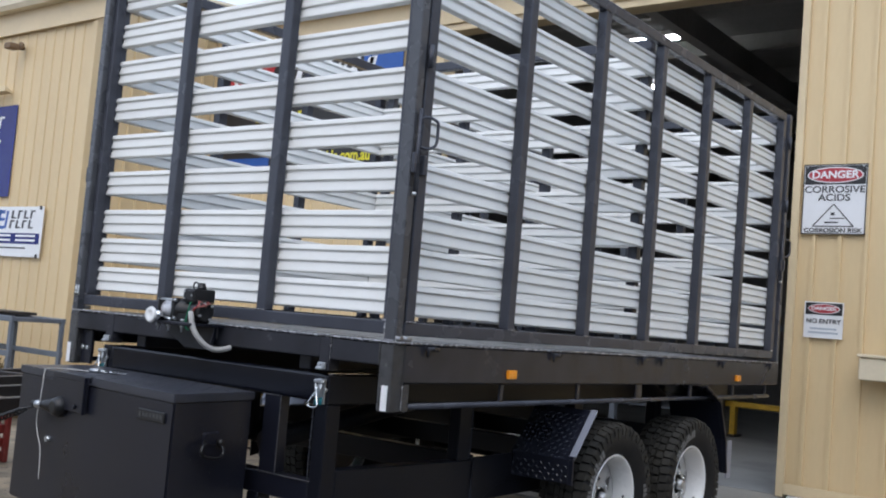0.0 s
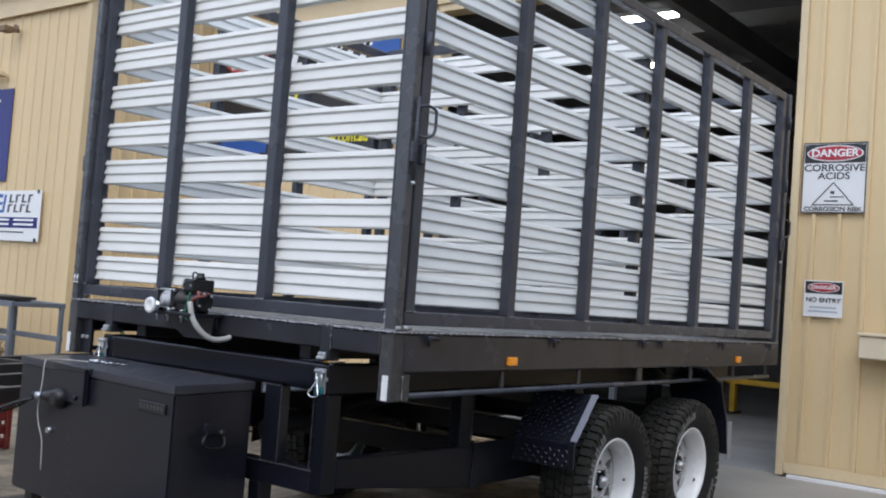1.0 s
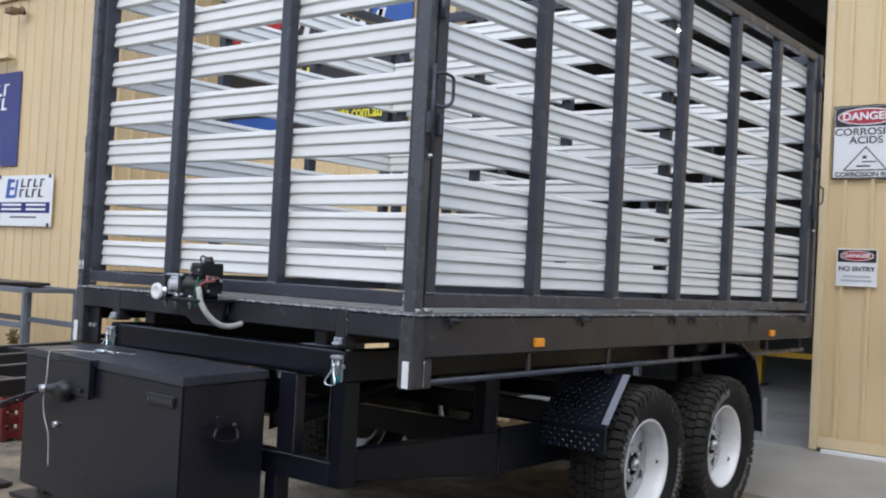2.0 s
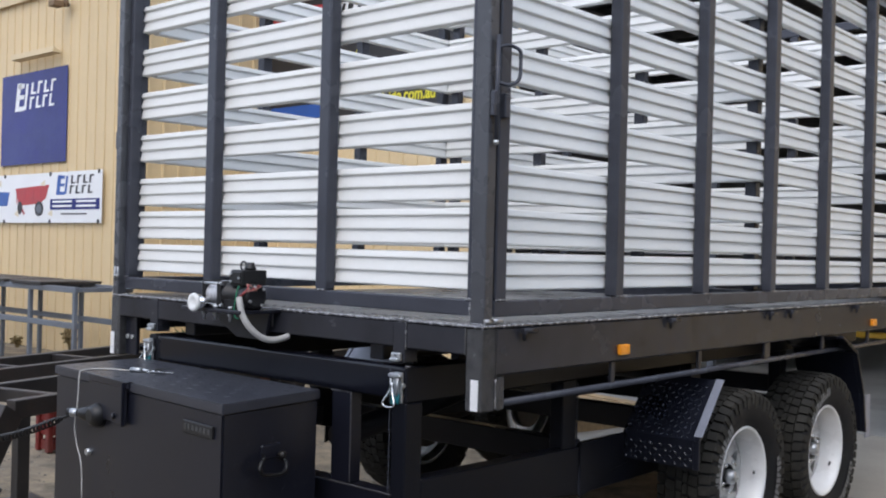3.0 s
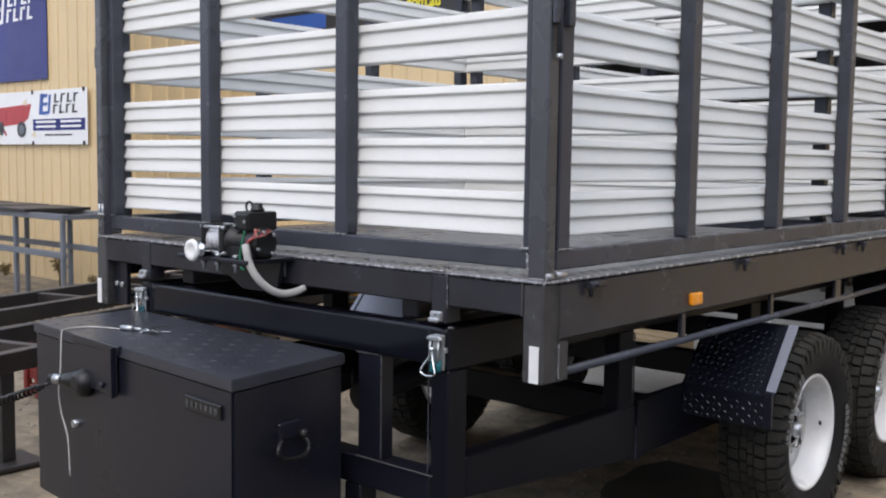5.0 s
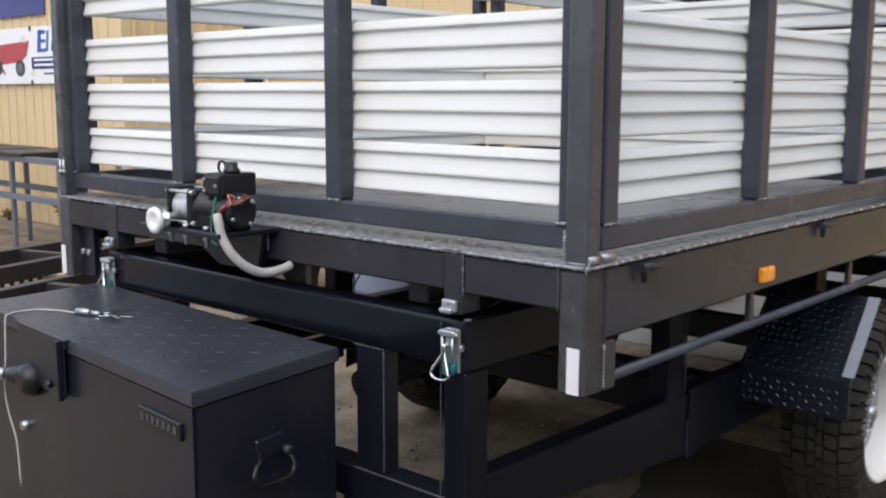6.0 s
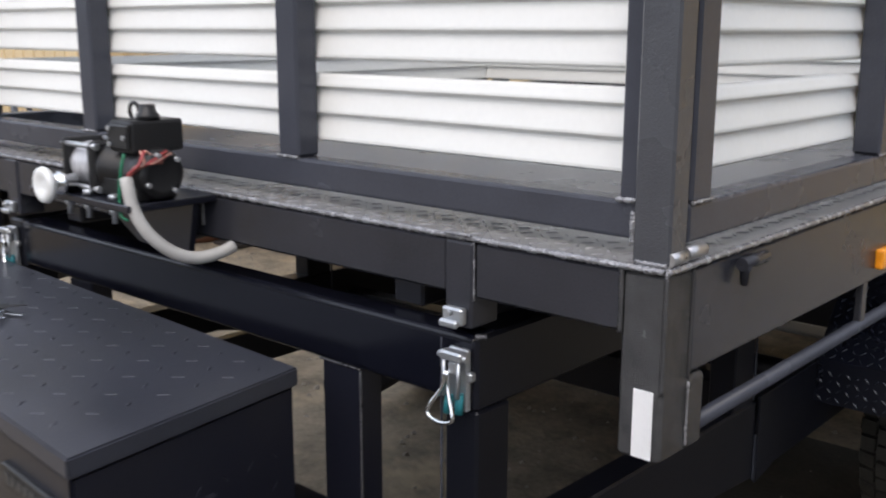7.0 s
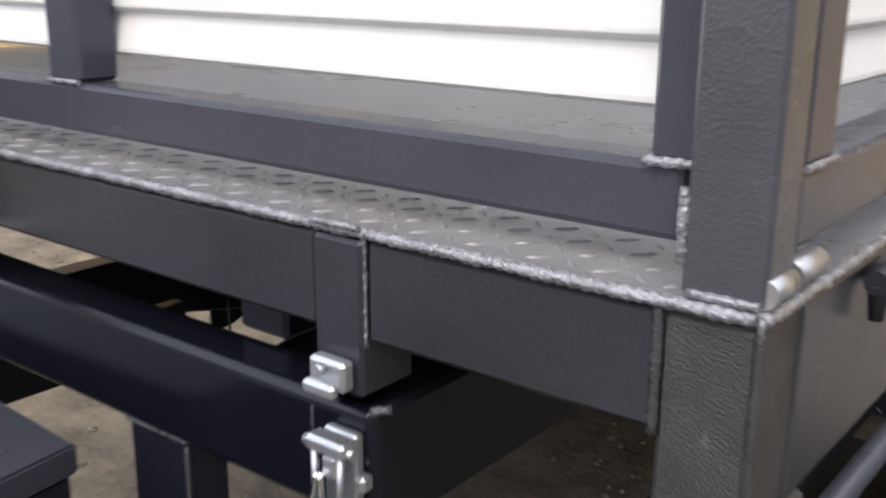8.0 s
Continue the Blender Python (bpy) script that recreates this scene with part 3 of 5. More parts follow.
part("small_print", box(-8.85, -8.3, YL - 0.018, YL - 0.0165, ZD + 0.49, ZD + 0.507, 0), INK, banner)
part("red_cart_picture", prism([(-10.05, 0.80), (-9.25, 0.83), (-9.32, 0.68), (-9.45, 0.62), (-9.9, 0.60), (-10.0, 0.68)], 0.0015, Matrix.Translation((0.12, YL - 0.018, ZD))), RED, banner)
part("cart_wheel_picture", ellipse(-9.35, ZD + 0.56, 0.10, 0.085, YL - 0.020), INK, banner)
part("cart_wheel_picture", ellipse(-9.35, ZD + 0.56, 0.06, 0.05, YL - 0.022), RACK, banner)
part("blue_cart_picture", prism([(-10.9, 0.78), (-10.2, 0.76), (-10.25, 0.60), (-10.85, 0.60)], 0.0015, Matrix.Translation((0.12, YL - 0.018, ZD))), BRIGHT_BLUE, banner)
for x, z in ((-9.28, 0.84), (-9.90, 0.50), (-9.10, 0.50), (-10.35, 0.86)):
    part("wind_flap", prism([(x - 0.05, z + 0.0), (x + 0.05, z + 0.045), (x + 0.055, z - 0.03)], 0.004, Matrix.Translation((0, YL - 0.021, ZD))), GUTTER, banner)
for k in range(4):
    part("cart_rail_picture", box(-9.90 + 0.19 * k, -9.88 + 0.19 * k, YL - 0.0195, YL - 0.0184, ZD + 0.63, ZD + 0.80, 0), MAROON, banner)
part("cart_wheel_picture", ellipse(-9.81, ZD + 0.575, 0.06, 0.075, YL - 0.020), INK, banner)
part("cart_stand_picture", beam((-9.86, YL - 0.0185, ZD + 0.66), (-9.70, YL - 0.0185, ZD + 0.50), 0.0016, 0.03, 0), MAROON, banner)
for x in (-11.3, -10.2, -9.1, -8.06):
    for z in (0.415, 0.95):
        part("eyelet", lathe([(0, 0.026), (0.004, 0.022)], 12, "Y", (x, YL - 0.021, ZD + z)), PLASTIC, banner)

RX0, RX1, RZ0, RZ1, RY = -7.30, -4.42, ZD + 1.57, ZD + 2.90, WALL_Y - 0.026
rear = sign("shop_sign", "long black trade sign with red, white and yellow print", RX0, RX1, RZ0, RZ1, RY, INK)
part("blue_band", box(RX0 + 0.01, RX0 + 1.02, RY - 0.006, RY - 0.0045, RZ0 + 0.02, RZ0 + 0.17, 0), BRIGHT_BLUE, rear)
part("red_flash", prism([(RX0 + 0.04, RZ0 + 1.14), (RX0 + 0.30, RZ0 + 1.27), (RX0 + 1.00, RZ0 + 1.22), (RX0 + 0.85, RZ0 + 0.95), (RX0 + 0.45, RZ0 + 0.93)], 0.0015, Matrix.Translation((0, RY - 0.006, 0))), RED, rear)
part("red_flash", prism([(RX0 + 0.35, RZ0 + 0.84), (RX0 + 1.02, RZ0 + 0.80), (RX0 + 0.95, RZ0 + 0.62), (RX0 + 0.62, RZ0 + 0.64)], 0.0015, Matrix.Translation((0, RY - 0.006, 0))), RED, rear)
for k in range(7):
    x, h = RX0 + 1.08 + 0.205 * k, 0.05 * (k % 2)
    part("white_stroke", merged(slanted(x, x + 0.085, RZ0 + 0.90, RZ0 + 1.19 + h, RY, 0.3), slanted(x + 0.09, x + 0.18, RZ0 + (0.90 if k % 2 else 1.10), RZ0 + (1.0 if k % 2 else 1.20), RY, 0.3)), WHITE, rear)
for k in range(4):
    x = RX0 + 0.34 + 0.14 * k
    part("white_stroke", slanted(x, x + 0.06, RZ0 + 1.0, RZ0 + 1.16, RY - 0.002, 0.4 if k % 2 else -0.3), WHITE, rear)
text("yellow_lettering", "elaide.com.au", 0.17, Matrix.Translation((RX0 + 2.14, RY - 0.009, RZ0 + 0.155)) @ FACE, YELLOW, rear, squeeze=0.86, bold=0.004)
for k in range(6):
    x = RX0 + 0.75 + 0.13 * k
    part("yellow_stroke", slanted(x, x + 0.05, RZ0 + 0.58 - 0.02 * (k % 2), RZ0 + 0.68, RY - 0.002, 0.2), YELLOW, rear)
text("white_lettering", "Trai", 0.15, Matrix.Translation((RX0 + 2.45, RY - 0.009, RZ0 + 0.56)) @ FACE, WHITE, rear, bold=0.003)
part("blue_corner", box(RX1 - 0.55, RX1 - 0.01, RY - 0.0055, RY - 0.0045, RZ0 + 1.0, RZ1 - 0.01, 0), BRIGHT_BLUE, rear)
for k in range(5):
    part("white_stroke", slanted(RX0 + 1.5 + 0.13 * k, RX0 + 1.58 + 0.13 * k, RZ0 + 0.36, RZ0 + 0.43, RY, 0.1), WHITE, rear)

ledge = thing("wall_ledge", (-9.35, LEFT_Y - 0.06, ZD + 2.28), "cream steel ledge fixed above the blue sign", "ledge")
part("cover", prism([(0, 0), (0.10, -0.05), (0.10, -0.07), (0.0, -0.06)], 1.0, Matrix.Translation((-8.95, LEFT_Y - 0.13, ZD + 2.36)) @ Matrix.Rotation(radians(90), 4, "Z") ), CREAM_TRIM, ledge)
fl = thing("flood_light", (-8.83, LEFT_Y - 0.1, ZD + 2.75), "small brown weathered wall light under the eave", "light")
part("bracket", box(-8.86, -8.80, LEFT_Y - 0.12, LEFT_Y - 0.026, ZD + 2.79, ZD + 2.83, 0.004), DARKSTEEL, fl)
part("head", box(-8.90, -8.765, LEFT_Y - 0.23, LEFT_Y - 0.11, ZD + 2.765, ZD + 2.835, 0.012, 2), RUSTY, fl)
part("back", lathe([(0, 0.05), (0.03, 0.04)], 12, "Y", (-8.78, LEFT_Y - 0.10, ZD + 2.82)), RUSTY, fl)

shelf = thing("wall_box", (0.55, WALL_Y - 0.1, ZD - 0.09), "pale cream steel box trough fixed to the clad wall", "trough")
part("trough", merged(box(0.19, 1.4, WALL_Y - 0.20, WALL_Y - 0.028, ZD - 0.085, ZD + 0.075, 0.008), box(0.18, 1.41, WALL_Y - 0.215, WALL_Y - 0.028, ZD + 0.077, ZD + 0.098, 0.004)), GUTTER, shelf)


# ---- the trailer ----
def tp(name, bm, material, parent, label=""):
    return part(name, bm, material, parent, label, ZD)


def studs(x0, x1, y0, y1, z, m=None, gap=0.036, size=(0.011, 0.0032), high=0.0022):
    """Raised lozenges of tread plate, in alternating directions."""
    verts, faces = [], []
    nx, ny = int((x1 - x0) / gap), int((y1 - y0) / gap)
    for i in range(nx):
        for j in range(ny):
            cx, cy = x0 + (i + 0.5) * gap, y0 + (j + 0.5) * gap
            a = radians(45 if (i + j) % 2 else -45)
            c, s = math.cos(a), math.sin(a)
            k = len(verts)
            for (u, v, w) in ((-1, 0, 0), (0, -1, 0), (1, 0, 0), (0, 1, 0), (-0.5, 0, 1), (0.5, 0, 1)):
                u, v = u * size[0], v * size[1]
                verts.append((cx + c * u - s * v, cy + s * u + c * v, z + w * high))
            faces += [(k, k + 1, k + 4), (k + 1, k + 5, k + 4), (k + 1, k + 2, k + 5), (k + 2, k + 3, k + 5), (k + 3, k + 4, k + 5), (k + 3, k, k + 4)]
    me = bpy.data.meshes.new("tmp")
    me.from_pydata(verts, [], faces)
    bm = bmesh.new()
    bm.from_mesh(me)
    bpy.data.meshes.remove(me)
    if m:
        bm.transform(m)
    return bm


def weld(p, q, r=0.004, step=0.0045):
    """A rippled bead of weld from p to q."""
    p, q = Vector(p), Vector(q)
    n = max(3, int((q - p).length / step))
    pts = [p.lerp(q, i / n) for i in range(n + 1)]
    bm = tube(pts, r, 6)
    for i, v in enumerate(bm.verts):
        ring = i // 6
        c = pts[min(ring, n)]
        k = 1.14 if ring % 2 else 0.86
        k *= 1 + 0.25 * noise.noise(c * 60)
        v.co = c + (v.co - c) * k
    return bm


W, L = 1.90, 3.80
trailer = thing("tipping_trailer", (-0.95, 1.9, 0), "black tandem-axle tipping trailer with tread plate tray and mudguards", "trailer")

# tray
tray = tp("tray", merged(box(-W + 0.002, -0.002, 0.002, L, -0.0075, 0.0, 0.001)), PLATE, trailer, "worn grey tread plate deck")
deck_studs = tp("deck_studs", merged(studs(-W + 0.03, -0.012, 0.006, 0.105, 0.0, None, 0.024, (0.0100, 0.0026), 0.0015), studs(-0.072, -0.006, 0.108, 3.7, 0.0, None, 0.024, (0.0100, 0.0026), 0.0015)), DECKSTUD, tray)
tp("front_beam", merged(box(-0.287, -0.0605, 0.0, 0.05, -0.085, -0.008, 0.004), box(-1.613, -0.335, -0.002, 0.05, -0.083, -0.008, 0.004), box(-W + 0.062, -1.613, 0.0, 0.05, -0.085, -0.008, 0.004)), PAINT, tray)
for x0 in (-0.335, -1.613):
    plate = tp("catch_plate", box(x0, x0 + 0.048, -0.006, 0.052, -0.128, -0.0085, 0.003), PAINT, tray)
    tp("catch", merged(box(x0 + 0.006, x0 + 0.042, -0.020, -0.0065, -0.122, -0.098, 0.003), box(x0 + 0.008, x0 + 0.040, -0.030, -0.0205, -0.124, -0.113, 0.003), lathe([(0, 0.005), (0.008, 0.004)], 8, "Y", (x0 + 0.024, -0.029, -0.104))), GALV, plate, "galvanised hook catch")
for s, x0, x1 in ((1, -0.060, 0.0), (-1, -W, -W + 0.060)):
    tp("corner_column", merged(box(x0, x1, 0.0, 0.062, -0.240, -0.008, 0.005), box(x0 + (0.012 if s > 0 else 0), x1 - (0.0 if s > 0 else 0.012), 0.0625, 0.105, -0.240, -0.146, 0.004)), HAMMER, tray, "hammered finish corner column")
    xs = -0.013 if s > 0 else -W + 0.013
    tp("reflector_strip", box(xs - 0.0245 if s > 0 else -W + 0.004, xs + 0.0025 if s > 0 else -W + 0.030, -0.0022, -0.0006, -0.236, -0.150, 0.0005), REFLECT, tray, "white reflective tape strip")
    xo = 0.0 if s > 0 else -W
    tp("side_board", box(xo - (0.045 if s > 0 else 0), xo + (0 if s > 0 else 0.045), 0.063, L, -0.142, -0.008, 0.005), PAINT, tray)
    xr = xo - s * 0.016
    # paler crate paint on the tie rail stands in for its bright highlight
    tp("tie_rail", tube([(xr, 0.10, -0.222), (xr, L - 0.12, -0.212)], 0.0108, 12), CRATEPAINT, tray, "round rope tie rail")
    for y in (0.69, 1.29, 1.88, 2.49, 3.09, 3.62):
        w = 0.028 if y == 1.88 else 0.012
        tp("rail_hanger", box(xr - 0.006, xr + 0.006, y - w, y + w, -0.222, -0.1425, 0.002), PAINT, tray)
    for y in (0.725, 3.11):
        tp("side_marker", box(xo - 0.002 if s > 0 else xo - 0.014, xo + 0.014 if s > 0 else xo + 0.002, y - 0.030, y + 0.030, -0.122, -0.087, 0.005, 2), AMBER, tray, "amber side marker lamp")
    for y in (0.195, 1.045, 1.87, 2.08, 2.87, 3.63):
        px = xo + s * 0.012
        tp("drop_latch", merged(tube([(px, y - 0.030, -0.020), (px, y + 0.038, -0.020)], 0.0085, 10), lathe([(-0.036, 0.005), (-0.018, 0.007), (-0.010, 0.011)], 10, "Z", (px, y - 0.02, -0.012)), tube([(xo - s * 0.002, y, -0.022), (px, y, -0.020)], 0.007, 8)), PAINT, tray, "dark steel drop latch")
hang = tp("hanger_plate", box(-1.838, -1.762, 0.030, 0.048, -0.236, -0.0855, 0.003), BLACK, tray)
for x in (-1.815, -1.782):
    tp("plate_bolt", lathe([(-0.009, 0.009), (0.0, 0.010)], 6, "Y", (x, 0.030, -0.165)), GALV, hang)
tp("rear_beam", box(-W + 0.05, -0.05, L - 0.05, L, -0.142, -0.009, 0.004), PAINT, tray)
for x in (-0.46, -1.44):
    tp("tray_runner", box(x - 0.03, x + 0.03, 0.052, L - 0.06, -0.135, -0.009, 0.004), BLACK, tray)
for k in range(8):
    y = 0.30 + k * 0.44
    tp("cross_member", merged(box(-W + 0.05, -1.472, y, y + 0.04, -0.075, -0.009, 0.003), box(-1.408, -0.492, y, y + 0.04, -0.075, -0.009, 0.003), box(-0.428, -0.05, y, y + 0.04, -0.075, -0.009, 0.003)), BLACK, tray)
welds = [weld((-W + 0.06, -0.0005, -0.0035), (-0.004, -0.0005, -0.0035), 0.0046), weld((-0.288, -0.001, -0.002), (-0.288, -0.001, -0.088), 0.0022), weld((-0.893, -0.003, -0.002), (-0.893, -0.003, -0.062), 0.0036), weld((0.0, 0.0, -0.0035), (0.0, 3.70, -0.0035), 0.0044), weld((-0.001, 0.0, -0.002), (-0.001, 0.002, -0.145), 0.0020), weld((0.0005, 0.062, -0.150), (0.0005, 0.062, -0.232), 0.002), weld((-0.335, -0.006, 0.001), (-0.288, -0.006, 0.001), 0.0028), weld((-1.007, -0.003, -0.002), (-1.007, -0.003, -0.03), 0.003), weld((-0.0525, 0.006, 0.022), (-0.0525, 0.006, 0.062), 0.0036)]
tagged(tp("weld_bead", merged(*welds), WELD, tray, "bright rippled weld beads"), kind="stuff")

tagged(tp("seam", merged(weld((-0.0605, 0.0005, -0.006), (-0.0605, 0.0005, -0.086), 0.0034), weld((-0.0005, 0.0625, -0.010), (-0.0005, 0.0625, -0.146), 0.0022), weld((-0.0005, 0.0005, -0.010), (-0.0005, 0.0005, -0.150), 0.0030)), HAMMER, tray), kind="stuff")

# chassis
RAIL_O, RAIL_I, LEFT_O, LEFT_I = -0.281, -0.341, -1.627, -1.567
chassis = tp("chassis", merged(box(RAIL_I, RAIL_O, 0.0, 3.70, -0.247, -0.140, 0.005), box(LEFT_O, LEFT_I, 0.0, 3.70, -0.247, -0.140, 0.005)), UNDER, trailer, "welded black steel box-section chassis")
tp("front_bar", box(LEFT_I, RAIL_I + 0.058, -0.002, 0.055, -0.238, -0.139, 0.010, 4), BARPAINT, chassis)
for xo, xi in ((RAIL_O, RAIL_I), (LEFT_I, LEFT_O)):
    tp("front_leg", box(xi, xo, 0.001, 0.075, -0.60, -0.247, 0.004), UNDER, chassis)
    edge = [(0.075, -0.478), (0.92, -0.488), (3.70, -0.488), (3.70, -0.640), (0.92, -0.662), (0.075, -0.582)] if xo > -1 else [(0.075, -0.412), (3.70, -0.412), (3.70, -0.640), (0.95, -0.600), (0.50, -0.503), (0.075, -0.495)]
    tp("lower_rail", prism(edge, 0.06, Matrix.Translation((max(xi, xo), 0, 0)) @ Matrix.Rotation(radians(90), 4, "Z"), 0.004), UNDER, chassis)
    xg = xo + 0.009 if xo > -1 else xi - 0.001
    tp("spring_hanger_plate", prism([(0.912, -0.476), (1.26, -0.470), (1.26, -0.585), (1.12, -0.600), (0.985, -0.655), (0.912, -0.668)], 0.008, Matrix.Translation((xg, 0, 0)) @ Matrix.Rotation(radians(90), 4, "Z"), 0.002), UNDER, chassis)
    for y in (0.808, 1.75, 2.65, 3.55):
        tp("chassis_post", box(min(xi, xo) + 0.002, max(xi, xo) - 0.002, y, y + 0.085, -0.4875, -0.2465, 0.003), UNDER, chassis)
    tagged(tp("weld_bead", merged(weld((xo, 0.894, -0.255), (xo, 0.894, -0.48), 0.0026), weld((xo + 0.002, 0.912, -0.56), (xo + 0.002, 0.912, -0.662), 0.003)), CRATEPAINT, chassis), kind="stuff")
for x0, x1 in ((-0.604, -0.516), (-1.392, -1.304)):
    tp("front_post", box(x0, x1, 0.006, 0.052, -0.52, -0.2385, 0.003), BLACK, chassis)
tp("lower_bar", box(LEFT_I, RAIL_I, 0.0, 0.07, -0.60, -0.5205, 0.004), BLACK, chassis)
tp("hoist_bracket", box(-1.305, -1.275, 0.072, 0.58, -0.50, -0.42, 0.003), BLACK, chassis)
for y in (0.95, 1.85, 2.75, 3.6):
    tp("chassis_cross_member", box(LEFT_I, RAIL_I, y, y + 0.06, -0.58, -0.48, 0.004), UNDER, chassis)
for y in (1.69, 2.555):
    tp("axle", tube([(-1.80, y, -0.68), (-0.10, y, -0.68)], 0.032, 14), BLACK, chassis)
    for xo in (-0.31, -1.60):
        for k in range(3):
            tp("leaf_spring", tube(curve([(xo, y - 0.40 + 0.07 * k, -0.60), (xo, y, -0.648 + 0.012 * k), (xo, y + 0.40 - 0.07 * k, -0.60)], 5), 0.009, 6), DARKSTEEL, chassis)
tp("hoist_cylinder", merged(tube([(-0.95, 0.35, -0.48), (-0.95, 1.7, -0.26)], 0.045, 16), tube([(-0.95, 1.7, -0.26), (-0.95, 2.3, -0.16)], 0.028, 14)), BLACK, chassis, "black hydraulic hoist cylinder")
tagged(tp("weld_bead", merged(weld((-0.606, 0.004, -0.239), (-0.514, 0.004, -0.239), 0.0024), weld((-0.515, 0.004, -0.242), (-0.515, 0.004, -0.515), 0.0022), weld((-0.285, 0.0, -0.139), (-0.275, 0.012, -0.139), 0.004), weld((-0.60, -0.002, -0.520), (-0.33, -0.002, -0.520), 0.003)), DARKWELD, chassis), kind="stuff")
tagged(tp("weld_bead", weld((-0.3445, -0.001, -0.15), (-0.3445, -0.001, -0.52), 0.0018), CRATEPAINT, chassis), kind="stuff")
for xo in (-0.62, -1.288):
    tp("drawbar", merged(beam((xo, 0.0, -0.80), (-0.95 + (0.06 if xo > -1 else -0.06), -1.45, -0.80), 0.055, 0.10, 0.004), box(xo - 0.03, xo + 0.03, 0.002, 0.068, -0.85, -0.601, 0.004)), BLACK, trailer, "black drawbar rail")
tp("coupling", merged(box(-1.03, -0.87, -1.62, -1.40, -0.835, -0.735, 0.015, 2), lathe([(0, 0.05), (0.06, 0.045)], 16, "Z", (-0.95, -1.66, -0.835))), DARKSTEEL, trailer)


def latch(x):
    """Over-centre latch with its pear-shaped wire ring, on the front bar."""
    ob = tp("toggle_latch", merged(box(x - 0.017, x + 0.017, -0.012, -0.0025, -0.245, -0.156, 0.002), box(x - 0.020, x + 0.020, -0.030, -0.0125, -0.170, -0.157, 0.003), box(x - 0.006, x + 0.008, -0.026, -0.0125, -0.190, -0.172, 0.002), tube([(x - 0.025, -0.022, -0.165), (x + 0.025, -0.022, -0.165)], 0.0045, 8), tube([(x - 0.014, -0.024, -0.168), (x - 0.013, -0.026, -0.222)], 0.0030, 8), tube([(x + 0.013, -0.024, -0.168), (x + 0.012, -0.026, -0.222)], 0.0030, 8), box(x + 0.016, x + 0.027, -0.016, -0.0025, -0.200, -0.186, 0.003)), GALV, trailer, "galvanised toggle latch")
    ring = [(0.0, -0.028, -0.185), (-0.004, -0.031, -0.210), (-0.021, -0.038, -0.238), (-0.021, -0.040, -0.250), (-0.002, -0.041, -0.256), (0.019, -0.040, -0.252), (0.022, -0.039, -0.242), (0.007, -0.031, -0.210), (0.003, -0.028, -0.185)]
    tp("latch_ring", tube(curve([Vector((x - 0.008, 0, 0)) + Vector(v) for v in ring], 4), 0.0030, 8), CHROME, ob, "bright wire ring")
    tp("latch_grip", merged(tube([(x - 0.008, -0.020, -0.222), (x - 0.010, -0.022, -0.248)], 0.006, 8), tube([(x + 0.009, -0.018, -0.218), (x + 0.010, -0.020, -0.246)], 0.006, 8)), TEAL, ob, "teal rubber grip")


latch(-0.306)
latch(-1.602)

# mudguards: folded tread plate before and behind the wheels, open above them
FRONT_FOLD = [(1.205, -0.565), (1.205, -0.462), (1.382, -0.256)]
REAR_FOLD = [(2.60, -0.150), (2.80, -0.235), (2.90, -0.44), (2.94, -0.63)]


def mudguard(xo, xi, pr, name_label, paint):
    inner = []
    for i, p in enumerate(pr):
        n = Vector((0, 0))
        for a, b in ((i - 1, i), (i, i + 1)):
            if a >= 0 and b < len(pr):
                d = Vector(pr[b]) - Vector(pr[a])
                n += Vector((d.y, -d.x)).normalized()
        inner.append((p[0] + n.normalized().x * 0.005, p[1] + n.normalized().y * 0.005))
    bm = prism(pr + inner[::-1], abs(xo - xi), Matrix.Translation((max(xo, xi), 0, 0)) @ Matrix.Rotation(radians(90), 4, "Z"))
    g = tp("mudguard", bm, paint, trailer, name_label)
    s = 1 if xo > xi else -1
    tp("lip", merged(*[box(min(xo, xo - s * 0.024), max(xo, xo - s * 0.024), -0.001, d, -0.006, 0.006, 0.002, 1, m) for d, m in [((Vector(q) - Vector(p)).length, Matrix.Translation((0, p[0], p[1])) @ Matrix.Rotation(math.atan2(q[1] - p[1], q[0] - p[0]), 4, "X")) for p, q in zip(pr, pr[1:])]]), paint, g)
    return g


g = mudguard(0.040, -0.275, FRONT_FOLD, "black tread plate mudguard with a pale edge strip", TREAD)
mudguard(0.040, -0.275, REAR_FOLD, "black tread plate mudguard behind the wheels", TREAD)
slope = math.atan2(0.206, 0.177)
tp("edge_strip", box(0.014, 0.046, 0.005, 0.262, 0.0045, 0.010, 0.001, 1, Matrix.Translation((0, 1.212, -0.456)) @ Matrix.Rotation(slope, 4, "X")), GREYPAINT, g, "pale grey edge strip")
plate_studs = tp("plate_studs", merged(studs(-0.27, 0.012, 0.0, 0.265, 0.0, Matrix.Translation((0, 1.203, -0.4615)) @ Matrix.Rotation(slope, 4, "X"), 0.0205, (0.0092, 0.0026), 0.0022), studs(-0.27, 0.03, 0.0, 0.10, 0.0, Matrix.Translation((0, 1.2005, -0.563)) @ Matrix.Rotation(radians(90), 4, "X"), 0.0205, (0.0092, 0.0026), 0.0022)), STUD, g)
tagged(plate_studs, kind="stuff")
tagged(deck_studs, kind="stuff")
mudguard(-1.94, -1.625, FRONT_FOLD, "blue-grey sheet mudguard on the far side", GREYPAINT)
mudguard(-1.94, -1.625, REAR_FOLD, "blue-grey sheet mudguard behind the far wheels", GREYPAINT)
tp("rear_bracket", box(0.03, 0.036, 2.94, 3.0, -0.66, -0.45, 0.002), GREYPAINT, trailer)


